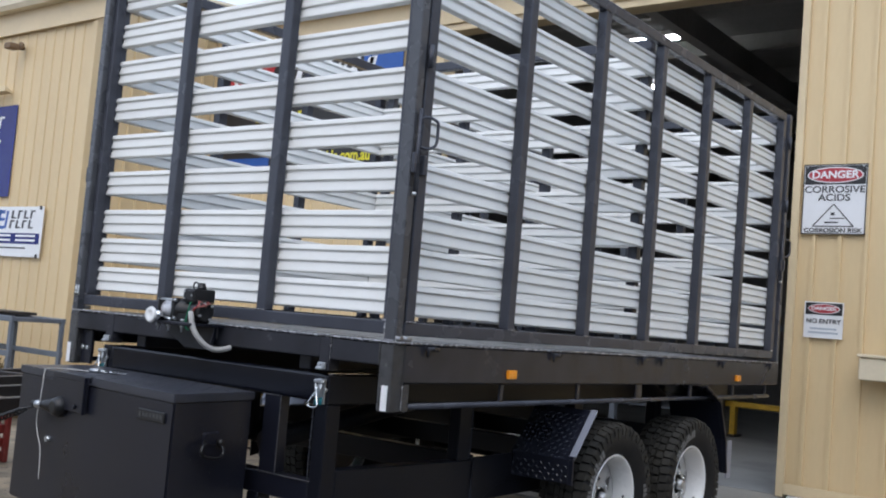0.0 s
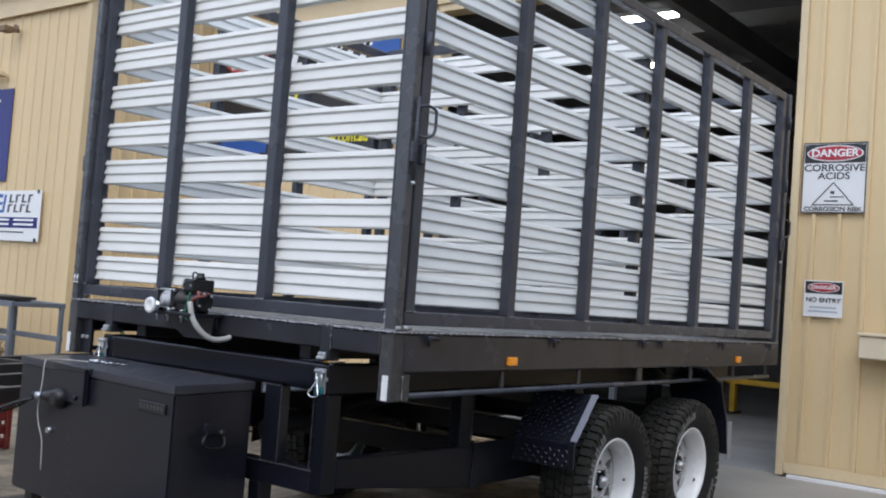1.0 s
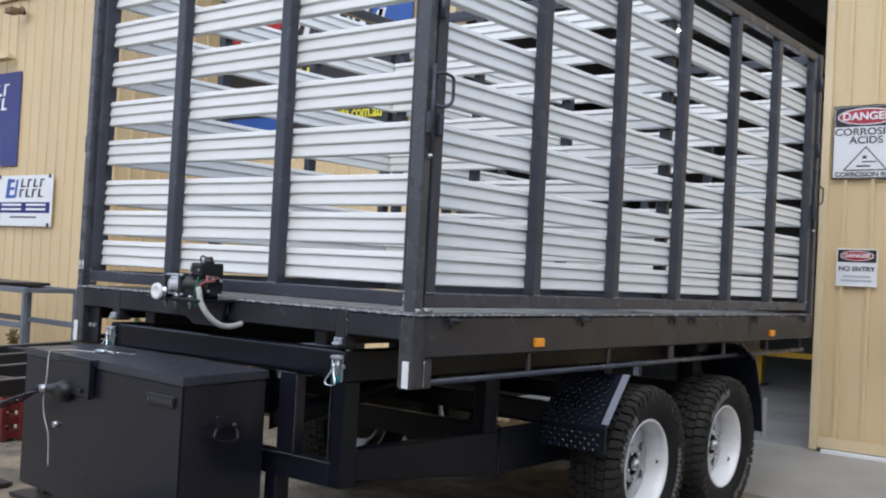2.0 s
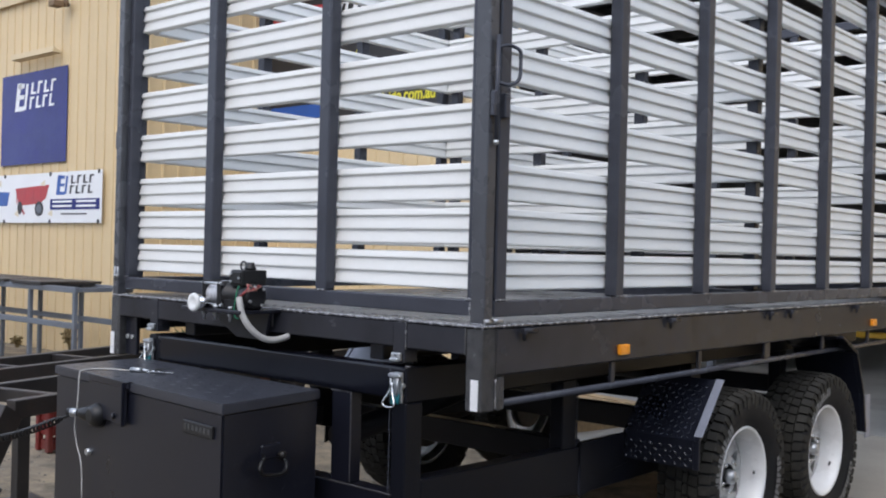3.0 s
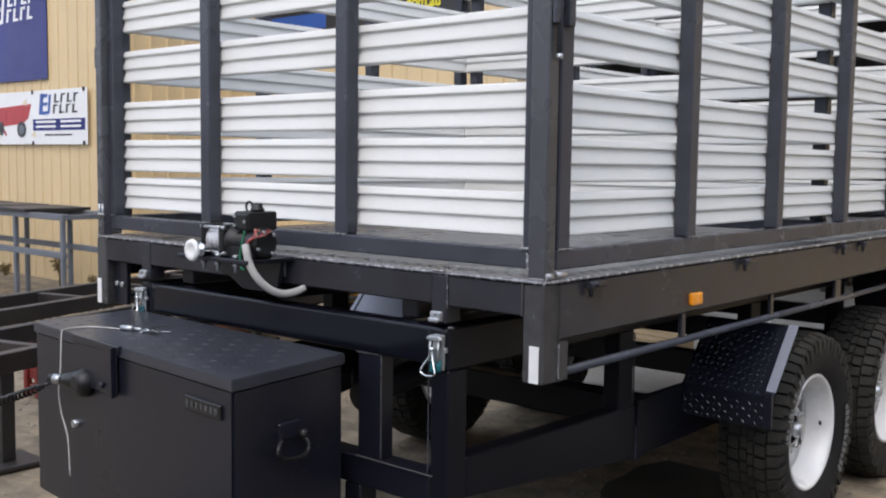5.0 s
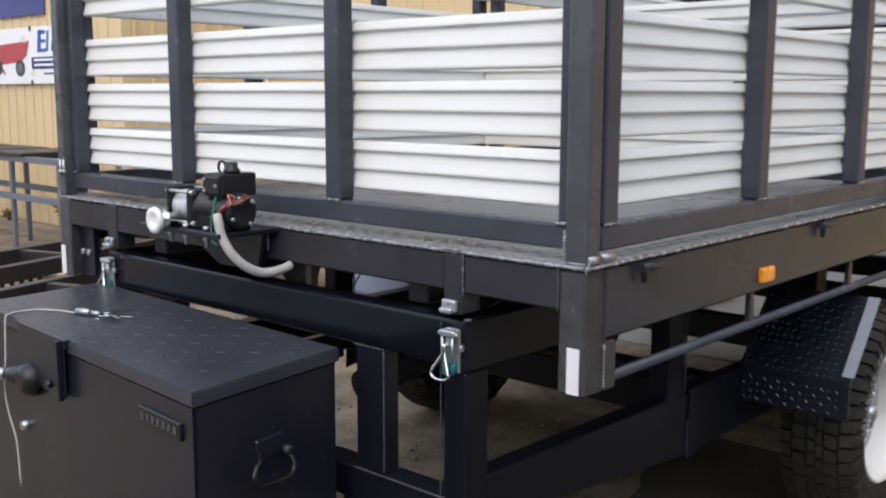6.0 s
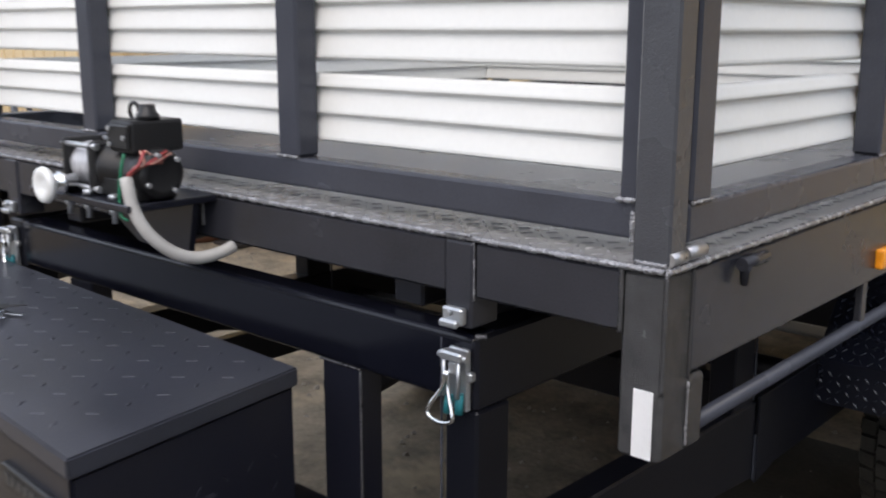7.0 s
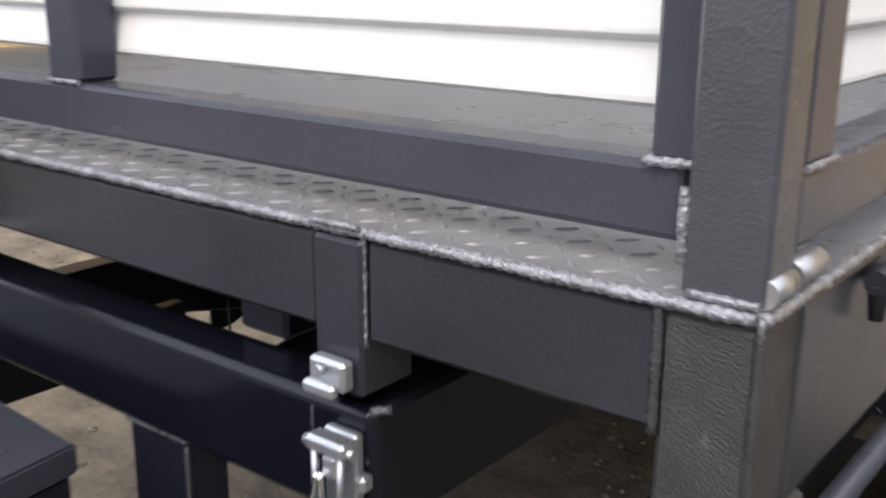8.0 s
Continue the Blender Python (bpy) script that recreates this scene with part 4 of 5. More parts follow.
def spoked_disc(n=120):
    """The wheel's dished centre with five triangular windows."""
    prof = [(-0.036, 0.1745), (-0.030, 0.165), (-0.026, 0.150), (-0.024, 0.140)] + [(-0.024 + 0.010 * (0.14 - r) / 0.058, r) for r in (0.132, 0.124, 0.116, 0.108, 0.100, 0.092, 0.084)] + [(-0.012, 0.076), (-0.010, 0.050), (-0.010, 0.027)]
    bm = bmesh.new()
    rings = [[bm.verts.new((a, r * math.cos(k * 2 * math.pi / n), r * math.sin(k * 2 * math.pi / n))) for k in range(n)] for a, r in prof]
    for i in range(len(rings) - 1):
        rm = (prof[i][1] + prof[i + 1][1]) / 2
        for k in range(n):
            off = abs((k + 0.5) % (n / 5) - n / 10) * 2 * math.pi / n * rm
            if 0.084 < rm < 0.140 and off < 0.034 * (0.146 - rm) / 0.062:
                continue
            bm.faces.new((rings[i][k], rings[i][(k + 1) % n], rings[i + 1][(k + 1) % n], rings[i + 1][k])).smooth = True
    bmesh.ops.solidify(bm, geom=list(bm.faces), thickness=0.004)
    bmesh.ops.recalc_face_normals(bm, faces=bm.faces)
    return bm


def wheel(x, y, z, out, R=0.358, w=0.225):
    """A white spoked wheel with a block-tread tyre; out is +1 when its face looks to +x."""
    t = tp("wheel", lathe([(-0.09, 0.12), (-0.045, 0.12), (-0.04, 0.075), (-0.014, 0.075)], 28, "X"), DARKSTEEL, trailer, "white steel wheel with all-terrain tyre")
    t.data.transform(Matrix.Translation((0, 0, -ZD)))
    prof = [(-w * 0.36, 0.205), (-w * 0.44, 0.235), (-w * 0.5, 0.285), (-w * 0.47, 0.325), (-w * 0.40, R - 0.020), (-w * 0.2, R - 0.017), (w * 0.2, R - 0.017), (w * 0.40, R - 0.020), (w * 0.47, 0.325), (w * 0.5, 0.285), (w * 0.44, 0.235), (w * 0.36, 0.205)]
    tyre = part("tyre", lathe(prof, 56, "X", cap=False), RUBBER, t, "black all-terrain tyre")
    verts, faces = [], []
    def block(a0, a1, x0, x1, skew, r1=R, r0=R - 0.024, drop0=0.0, drop1=0.0):
        k = len(verts)
        for (a, xx, dr) in ((a0, x0, drop0), (a1, x0, drop0), (a1 + skew, x1, drop1), (a0 + skew, x1, drop1)):
            for r in (r0, r1 - dr):
                verts.append((xx, r * math.cos(a), r * math.sin(a)))
        faces.extend([(k, k + 2, k + 4, k + 6)[::-1], (k + 1, k + 3, k + 5, k + 7), (k, k + 1, k + 3, k + 2), (k + 2, k + 3, k + 5, k + 4), (k + 4, k + 5, k + 7, k + 6), (k + 6, k + 7, k + 1, k)])
    n = 52
    st = 2 * math.pi / n
    for i in range(n):
        a = i * st
        for s in (-1, 1):
            o = 0.45 * st if s > 0 else 0
            block(a + o, a + o + st * 0.78, s * w * 0.475, s * w * 0.315, 0.04 * s * st, drop0=0.010 + 0.004 * (i % 2), drop1=0.0)
            block(a + o, a + o + st * (0.70 if i % 2 else 0.5), s * w * 0.505, s * w * 0.475, 0.0, r1=R - 0.012, r0=R - 0.055 - 0.02 * (i % 2), drop0=0.020 - 0.008 * (i % 2), drop1=0.002)
            block(a + o + st * 0.3, a + o + st * (1.06 + 0.06 * (i % 2)), s * w * 0.290, s * w * 0.125, (-0.16 if i % 2 else -0.02) * s * st)
        block(a + st * 0.2, a + st * 0.98, -w * 0.100, w * 0.005, 0.12 * st)
        block(a + st * 0.62, a + st * 1.42, w * 0.020, w * 0.105, -0.10 * st)
    me = bpy.data.meshes.new("tread")
    me.from_pydata(verts, [], faces)
    b = bmesh.new()
    b.from_mesh(me)
    bpy.data.meshes.remove(me)
    bmesh.ops.recalc_face_normals(b, faces=b.faces)
    part("tread", b, TREADRUBBER, t)
    lip = [(-0.085, 0.195), (-0.083, 0.210), (0.072, 0.205), (0.084, 0.211), (0.090, 0.205), (0.082, 0.196), (0.060, 0.188), (0.030, 0.180), (0.0, 0.176), (-0.045, 0.173)]
    part("rim", lathe(lip, 48, "X", cap=False), RIM, t)
    disc = spoked_disc()
    disc.transform(Matrix.Translation((0.028, 0, 0)))
    part("disc", disc, RIM, t)
    part("hub_cap", lathe([(0.013, 0.030), (0.028, 0.029), (0.042, 0.026), (0.050, 0.019), (0.053, 0.008)], 24, "X"), GALV, t, "bright hub cap")
    for k in range(5):
        a = k * 2 * math.pi / 5 + 0.3
        a2 = a + math.pi / 5
        part("wheel_nut", lathe([(0.016, 0.008), (0.028, 0.008), (0.033, 0.005)], 6, "X", (0, 0.062 * math.cos(a2), 0.062 * math.sin(a2))), CHROME, t)
    part("valve", tube([(0.045, 0.184 * math.cos(1.2), 0.184 * math.sin(1.2)), (0.060, 0.150 * math.cos(1.2), 0.150 * math.sin(1.2))], 0.005, 8), PLASTIC, t)
    bars = []
    for k in range(11):
        a = 0.55 + k * 0.085
        bars.append(box(w * 0.497, w * 0.503, -0.009, 0.009, 0.262, 0.300, 0.002, 1, Matrix.Rotation(a - math.pi / 2, 4, "X")))
        a += 2.9
        bars.append(box(w * 0.497, w * 0.503, -0.009, 0.009, 0.262, 0.300, 0.002, 1, Matrix.Rotation(a - math.pi / 2, 4, "X")))
    tagged(part("sidewall_print", merged(*bars), LETTER, t), kind="stuff")
    turn = Matrix.Identity(4) if out > 0 else Matrix.Rotation(math.pi, 4, "Z")
    t.matrix_parent_inverse = Matrix.Translation(-Vector(trailer.location))
    t.matrix_basis = Matrix.Translation((x, y, z)) @ turn @ Matrix.Rotation(random.uniform(0, 6), 4, "X")
    return t


wheels = [wheel(-0.098, y, 0.352, 1) for y in (1.69, 2.555)] + [wheel(-1.80, y, 0.352, -1) for y in (1.69, 2.555)]

# tool box on the drawbar: its end tapers towards the tray
TB = Matrix.Translation((-0.522, -0.470, 0)) @ Matrix.Rotation(radians(-4.4), 4, "Z")
TR = Matrix.Translation((-0.522, -0.470, 0)) @ Matrix.Rotation(radians(7.8), 4, "Z")
BOX = [(-0.522, -0.470), (-0.577, -0.066), (-1.64, -0.02), (-1.603, -0.386)]


def tb(*a, **k):
    b = box(*a, **k)
    b.transform(TB)
    return b


def tr(*a, **k):
    b = box(*a, **k)
    b.transform(TR)
    return b


def plan(outline, z0, z1, shrink, bev):
    """The box's plan, drawn in by shrink, from z0 to z1."""
    cx, cy = sum(p[0] for p in outline) / 4, sum(p[1] for p in outline) / 4
    pts = [(x - math.copysign(shrink, x - cx), y - math.copysign(shrink, y - cy)) for x, y in outline]
    bm = bmesh.new()
    f = bm.faces.new([bm.verts.new((x, y, z0)) for x, y in pts])
    e = bmesh.ops.extrude_face_region(bm, geom=[f])
    bmesh.ops.translate(bm, vec=(0, 0, z1 - z0), verts=[v for v in e["geom"] if isinstance(v, bmesh.types.BMVert)])
    bmesh.ops.recalc_face_normals(bm, faces=bm.faces)
    bmesh.ops.bevel(bm, geom=list(bm.edges), offset=bev, segments=2, affect="EDGES")
    return bm


toolbox = tp("toolbox", plan(BOX, -0.745, -0.258, 0.005, 0.006), BLACK, trailer, "black steel drawbar tool box")
lid = tp("lid", plan(BOX, -0.260, -0.231, 0.0, 0.003), LIDSHEEN, toolbox, "tread plate lid")
s = studs(-1.08, -0.085, 0.01, 0.40, -0.2312, None, 0.052, (0.0110, 0.0028), 0.0013)
s.transform(TB)
tagged(tp("lid_studs", s, LIDSHEEN, toolbox), kind="stuff")
s = studs(0.03, 0.40, -0.58, -0.30, 0.0, Matrix.Translation((-0.0048, 0, 0)) @ Matrix.Rotation(radians(90), 4, "Y") @ Matrix.Rotation(radians(90), 4, "Z"), 0.05, (0.010, 0.003), 0.0009)
s.transform(TR)
tagged(tp("end_studs", s, BLACK, toolbox), kind="stuff")
tp("hasp_plate", merged(tb(-0.80, -0.545, -0.006, -0.0005, -0.365, -0.236, bev=0.002), tb(-0.554, -0.546, -0.020, -0.0065, -0.368, -0.232, bev=0.002)), BLACK, toolbox)
tp("lid_bracket", tb(-0.80, -0.530, -0.008, 0.006, -0.250, -0.228, bev=0.002), BLACK, toolbox)
tp("badge", tb(-0.208, -0.046, -0.003, 0.0115, -0.334, -0.299, bev=0.002), PLASTIC, toolbox, "black maker's badge")
hb2 = lathe([(-0.016, 0.008), (-0.006, 0.010)], 6, "Y", (-0.622, 0.0, -0.345))
hb2.transform(TB)
tp("hasp_bolt", hb2, BLACK, toolbox)
bars = []
for k in range(7):
    bars.append(tb(-0.196 + 0.021 * k, -0.182 + 0.021 * k, -0.005, -0.0035, -0.325 + (0.003 if 0 < k else 0), -0.308, bev=0.0))
tagged(tp("badge_print", merged(*bars), BADGE, toolbox), kind="stuff")
ringpts = [(0.004, 0.160, -0.395), (0.020, 0.144, -0.400), (0.026, 0.127, -0.409), (0.030, 0.119, -0.425), (0.030, 0.132, -0.440), (0.030, 0.170, -0.448), (0.030, 0.210, -0.4495), (0.026, 0.232, -0.441), (0.020, 0.236, -0.420), (0.004, 0.226, -0.405)]
hb = tube(curve(ringpts, 4), 0.006, 8)
hb.transform(TR)
hp = merged(tr(-0.0085, 0.001, 0.156, 0.236, -0.410, -0.366, bev=0.004))
dh = tp("side_handle", hp, BLACK, toolbox)
tp("drop_handle", hb, PLASTIC, dh, "black drop handle")
knob = lathe([(0, 0.006), (0.014, 0.011), (0.02, 0.011), (0.024, 0.005)], 12, "X", (0.000, 0.227, -0.400))
knob.transform(TR)
tp("handle_pivot", knob, DARKSTEEL, dh)
lk = lathe([(-0.012, 0.011), (0.003, 0.011), (0.012, 0.011)], 14, "Y", (-0.805, 0.003, -0.488))
lk.transform(TB)
tp("lock", lk, GALV, toolbox, "bright lock barrel")
pl = merged(lathe([(0.0, 0.030), (0.02, 0.030), (0.055, 0.021), (0.07, 0.016)], 18, "Y", (0, 0, 0)), lathe([(0.07, 0.013), (0.115, 0.013)], 14, "Y", (0, 0, 0)))
pl.transform(TB @ Matrix.Translation((-0.76, 0.006, -0.360)) @ Matrix.Rotation(radians(-62), 4, "Z") @ Matrix.Rotation(radians(180), 4, "Z"))
plug = tp("trailer_plug", pl, PLASTIC, toolbox, "black trailer plug in its socket")
sleeve = lathe([(0.075, 0.0145), (0.10, 0.0145)], 14, "Y")
sleeve.transform(TB @ Matrix.Translation((-0.76, 0.006, -0.360)) @ Matrix.Rotation(radians(118), 4, "Z"))
tp("plug_sleeve", sleeve, GALV, plug)
fl2 = lathe([(-0.004, 0.040), (0.012, 0.040), (0.030, 0.034), (0.040, 0.022)], 20, "Y")
fl2.transform(TB @ Matrix.Translation((-0.735, 0.004, -0.358)) @ Matrix.Rotation(radians(180), 4, "Z"))
tp("socket", fl2, PLASTIC, plug)
coil = []
p0, p1 = Vector((-1.365, -0.462, -0.370)), Vector((-2.05, -0.66, -0.50))
for i in range(481):
    u = i / 480
    c = p0.lerp(p1, u) + Vector((0, 0, -0.05 * math.sin(math.pi * u)))
    a = u * 2 * math.pi * 44
    r = 0.0105 * min(1, u * 12, (1 - u) * 12)
    coil.append(c + Vector((0, math.cos(a) * r, math.sin(a) * r)))
tp("coiled_cable", tube(coil, 0.0040, 6), PLASTIC, toolbox, "black coiled trailer cable")

# winch on the tray's front beam
winch = tp("winch", merged(box(-1.17, -0.85, -0.172, -0.004, -0.016, -0.004, 0.002), prism([(-1.20, -0.017), (-0.86, -0.017), (-0.88, -0.104), (-1.03, -0.104)], 0.012, Matrix.Translation((0, -0.045, 0)))), BLACK, trailer, "black electric winch with a control box")
wy, wz = -0.105, 0.040
tp("drum", lathe([(-1.074 + 0.0042 * k, 0.037 + (0.0016 if k % 2 else 0)) for k in range(16)], 24, "X", (0, wy, wz)), DRUM, winch, "bright cable drum")
for x, t_, e in ((-1.080, 0.006, 0.046), (-0.996, 0.013, 0.046)):
    tp("drum_flange", box(x - t_, x + t_, wy - e, wy + e, -0.004, wz + e, 0.012, 3), PLASTIC, winch)
for z, y in ((wz + 0.037, wy - 0.040), (wz + 0.040, wy + 0.030), (0.006, wy - 0.040)):
    tp("tie_bar", tube([(-1.088, y, z), (-0.980, y, z)], 0.0048, 10), GALV, winch)
    tp("tie_bolt", lathe([(-0.984, 0.0065), (-0.977, 0.0065)], 6, "X", (0, y, z)), GALV, winch)
tp("gear_housing", merged(lathe([(-0.984, 0.043), (-0.974, 0.043), (-0.970, 0.037), (-0.905, 0.037)], 32, "X", (0, wy, wz)), box(-0.985, -0.865, wy - 0.036, wy + 0.036, -0.004, wz - 0.01, 0.004)), PLASTIC, winch)
tp("motor", lathe([(-0.905, 0.037), (-0.902, 0.042), (-0.858, 0.042), (-0.850, 0.038), (-0.847, 0.031), (-0.849, 0.026), (-0.849, 0.001)], 32, "X", (0, wy, wz)), PLASTIC, winch, "black winch motor")
for a in (0.75, 1.9, 3.6, 5.3):
    tp("motor_bolt", lathe([(-0.852, 0.0048), (-0.842, 0.0044)], 8, "X", (0, wy + 0.033 * math.cos(a), wz + 0.033 * math.sin(a))), GALV, winch)
tp("control_box", merged(box(-0.940, -0.874, -0.143, -0.046, 0.073, 0.125, 0.005, 2), box(-0.938, -0.878, -0.149, -0.1425, 0.079, 0.119, 0.003)), PLASTIC, winch, "black plastic control box")
tp("box_plug", lathe([(0.125, 0.019), (0.133, 0.019), (0.137, 0.014), (0.149, 0.013)], 18, "Z", (-0.893, -0.100, 0)), PLASTIC, winch)
tp("box_ring", tube([(-0.918 + 0.014 * math.cos(a), -0.108, 0.137 + 0.014 * math.sin(a)) for a in [k * math.pi / 8 for k in range(16)]], 0.0034, 8, True), PLASTIC, winch)
for x, z in ((-0.928, 0.087), (-0.928, 0.112), (-0.886, 0.099)):
    tp("box_screw", lathe([(0, 0.0045), (0.004, 0.0035)], 8, "Y", (x, -0.153, z)), GALV, winch)
bx, bz = -1.047, 0.014
tp("buffer", lathe([(-0.206, 0.008), (-0.210, 0.014), (-0.213, 0.022), (-0.211, 0.029), (-0.204, 0.031), (-0.199, 0.028), (-0.197, 0.015)], 28, "Y", (bx, 0, bz)), NYLON, winch, "white nylon buffer head")
tp("buffer_pin", lathe([(-0.197, 0.017), (-0.182, 0.016), (-0.180, 0.020), (-0.174, 0.020), (-0.172, 0.015), (-0.150, 0.015)], 14, "Y", (bx, 0, bz)), CHROME, winch)
for x in (-1.061, -0.999, -0.919):
    tp("mount_bolt", merged(lathe([(-0.042, 0.0045), (0.002, 0.0045)], 8, "Z", (x, -0.155, 0.0)), lathe([(-0.026, 0.009), (-0.017, 0.009)], 6, "Z", (x, -0.155, 0.0)), lathe([(-0.003, 0.009), (0.006, 0.009)], 6, "Z", (x, -0.155, 0.0))), GALV, winch)
tp("conduit", tube(curve([(-0.872, -0.158, 0.036), (-0.866, -0.160, 0.024), (-0.857, -0.158, -0.010), (-0.843, -0.145, -0.047), (-0.831, -0.117, -0.078), (-0.822, -0.085, -0.095), (-0.815, -0.055, -0.098), (-0.811, -0.022, -0.093), (-0.810, -0.004, -0.087)], 6), 0.0105, 12), HOSE, winch, "grey flexible conduit")
for k, e in enumerate(((-0.852, -0.136, 0.080), (-0.856, -0.140, 0.081), (-0.846, -0.098, 0.078), (-0.843, -0.092, 0.074), (-0.842, -0.104, 0.070), (-0.858, -0.132, 0.080))):
    tp("wire", tube(curve([(-0.872, -0.158, 0.034), (-0.864 + 0.004 * (k % 3), -0.156 + 0.004 * k, 0.046 + 0.003 * k), (-0.846 + 0.002 * (k % 2), -0.150 + 0.008 * k, 0.060), e], 6), 0.0024, 6), COPPER if k % 2 else WIRE_RED, winch)
tp("wire", tube(curve([(-0.878, -0.156, 0.075), (-0.884, -0.160, 0.046), (-0.893, -0.160, 0.006), (-0.886, -0.162, -0.024), (-0.872, -0.160, -0.030)], 6), 0.0024, 6), WIRE_GREEN, winch)

# ---- keys on the tool box ----
keys = thing("key_ring", (-1.20, -0.25, ZD - 0.229), "bunch of keys with a pale lanyard on the tool box lid", "keys")
zl = -0.2275
tp("lanyard", tube(curve([(-1.291, -0.279, zl), (-1.345, -0.297, zl), (-1.392, -0.322, zl), (-1.405, -0.362, zl), (-1.395, -0.398, -0.2275), (-1.390, -0.411, -0.240), (-1.385, -0.418, -0.33), (-1.395, -0.420, -0.41), (-1.380, -0.420, -0.47), (-1.345, -0.422, -0.53), (-1.335, -0.422, -0.64)], 6), 0.0024, 6), HOSE, keys)
tp("clasp", merged(tube([(-1.291, -0.279, zl + 0.004), (-1.250, -0.266, zl + 0.005)], 0.0085, 10), tube([(-1.250, -0.266, zl + 0.005), (-1.222, -0.257, zl + 0.004)], 0.0055, 10)), GALV, keys)
tp("ring", tube([(-1.205 + 0.016 * math.cos(a), -0.250 + 0.016 * math.sin(a), zl + 0.004) for a in [k * math.pi / 7 for k in range(14)]], 0.0022, 6, True), CHROME, keys)
for a, l_, z_ in ((25, 0.062, 0.003), (-12, 0.07, 0.008), (58, 0.050, 0.012), (-60, 0.045, 0.006)):
    m_ = Matrix.Translation((-1.195, -0.246, zl + z_)) @ Matrix.Rotation(radians(a), 4, "Z")
    tp("key", merged(box(0.0, 0.026, -0.013, 0.013, -0.0012, 0.0016, 0.0008, 1, m_), box(0.026, 0.026 + l_ * 0.65, -0.0045, 0.0045, -0.001, 0.0013, 0.0005, 1, m_)), PLASTIC if a == 58 else CHROME, keys)

# ---- the stock crate that stands on the tray ----
crate = thing("stock_crate", (-0.95, 1.9, ZD), "tall charcoal steel stock crate with white ribbed slats", "stock crate")
LEVELS = [0.091, 0.221, 0.351, 0.525, 0.695, 0.868, 1.040, 1.212, 1.384]
TOP = 1.58


def slat_mesh(length, name="slat"):
    """A hollow extruded rail, two and a half stepped ribs high on both faces, along x from 0."""
    outer = [(-0.002, 0.0), (-0.010, 0.001), (-0.0135, 0.004), (-0.0135, 0.008), (-0.0055, 0.037), (-0.0050, 0.041), (-0.0095, 0.0435), (-0.0135, 0.0465), (-0.0135, 0.050), (-0.0055, 0.079), (-0.0050, 0.083), (-0.0095, 0.0855), (-0.0135, 0.0885), (-0.0130, 0.092), (-0.0085, 0.104), (-0.004, 0.1075), (0.003, 0.108)]
    prof = outer + [(0.008 - y, z) for y, z in reversed(outer)]
    bm = bmesh.new()
    A = [bm.verts.new((0, y, z)) for y, z in prof]
    B = [bm.verts.new((length, y, z)) for y, z in prof]
    k = len(prof)
    for i in range(k):
        j = (i + 1) % k
        bm.faces.new((A[i], A[j], B[j], B[i]))
    bm.faces.new(A)
    bm.faces.new(B[::-1])
    bmesh.ops.recalc_face_normals(bm, faces=bm.faces)
    return meshed(name, bm, SLAT)


def panel(name, label, origin, turn, length, posts, wide=0.05, cut=0.0):
    """A crate panel built along x from origin, its outer face to -y, then turned."""
    m = Matrix.Translation(origin) @ Matrix.Rotation(radians(turn), 4, "Z")

    def put(b):
        b.transform(m)
        return b
    p = tp(name, put(box(0, length, 0.0, 0.045, 0.021, 0.068, 0.005, 2)), CRATEPAINT, crate, label)
    tp("top_rail", put(box(0, length, 0.0, 0.045, TOP - 0.05, TOP, 0.004)), CRATEPAINT, p)
    pm = meshed("post", box(-wide / 2, wide / 2, 0.0, 0.045, 0.0685, TOP - 0.0505, 0.004), CRATEPAINT)
    for x in posts:
        o = piece("post", pm, p)
        o.matrix_basis = Matrix.Translation((0, 0, ZD)) @ m @ Matrix.Translation((x, 0, 0))
    sm = slat_mesh(length - 0.02 - cut)
    for z in LEVELS:
        o = piece("slat", sm, p)
        o.matrix_basis = Matrix.Translation((0, 0, ZD)) @ m @ Matrix.Translation((0.01, 0.0600, z))
    beads = [weld((x - wide / 2, -0.001, 0.069), (x + wide / 2, -0.001, 0.069), 0.0028) for x in posts]
    tagged(tp("weld_bead", put(merged(*beads)), WELD, p), kind="stuff")
    return p


# the dividing gate half way along
panel("dividing_gate", "slatted dividing gate half way along", (-0.09, 1.965, 0), 180, 1.73, [0.03, 0.58, 1.15, 1.70])
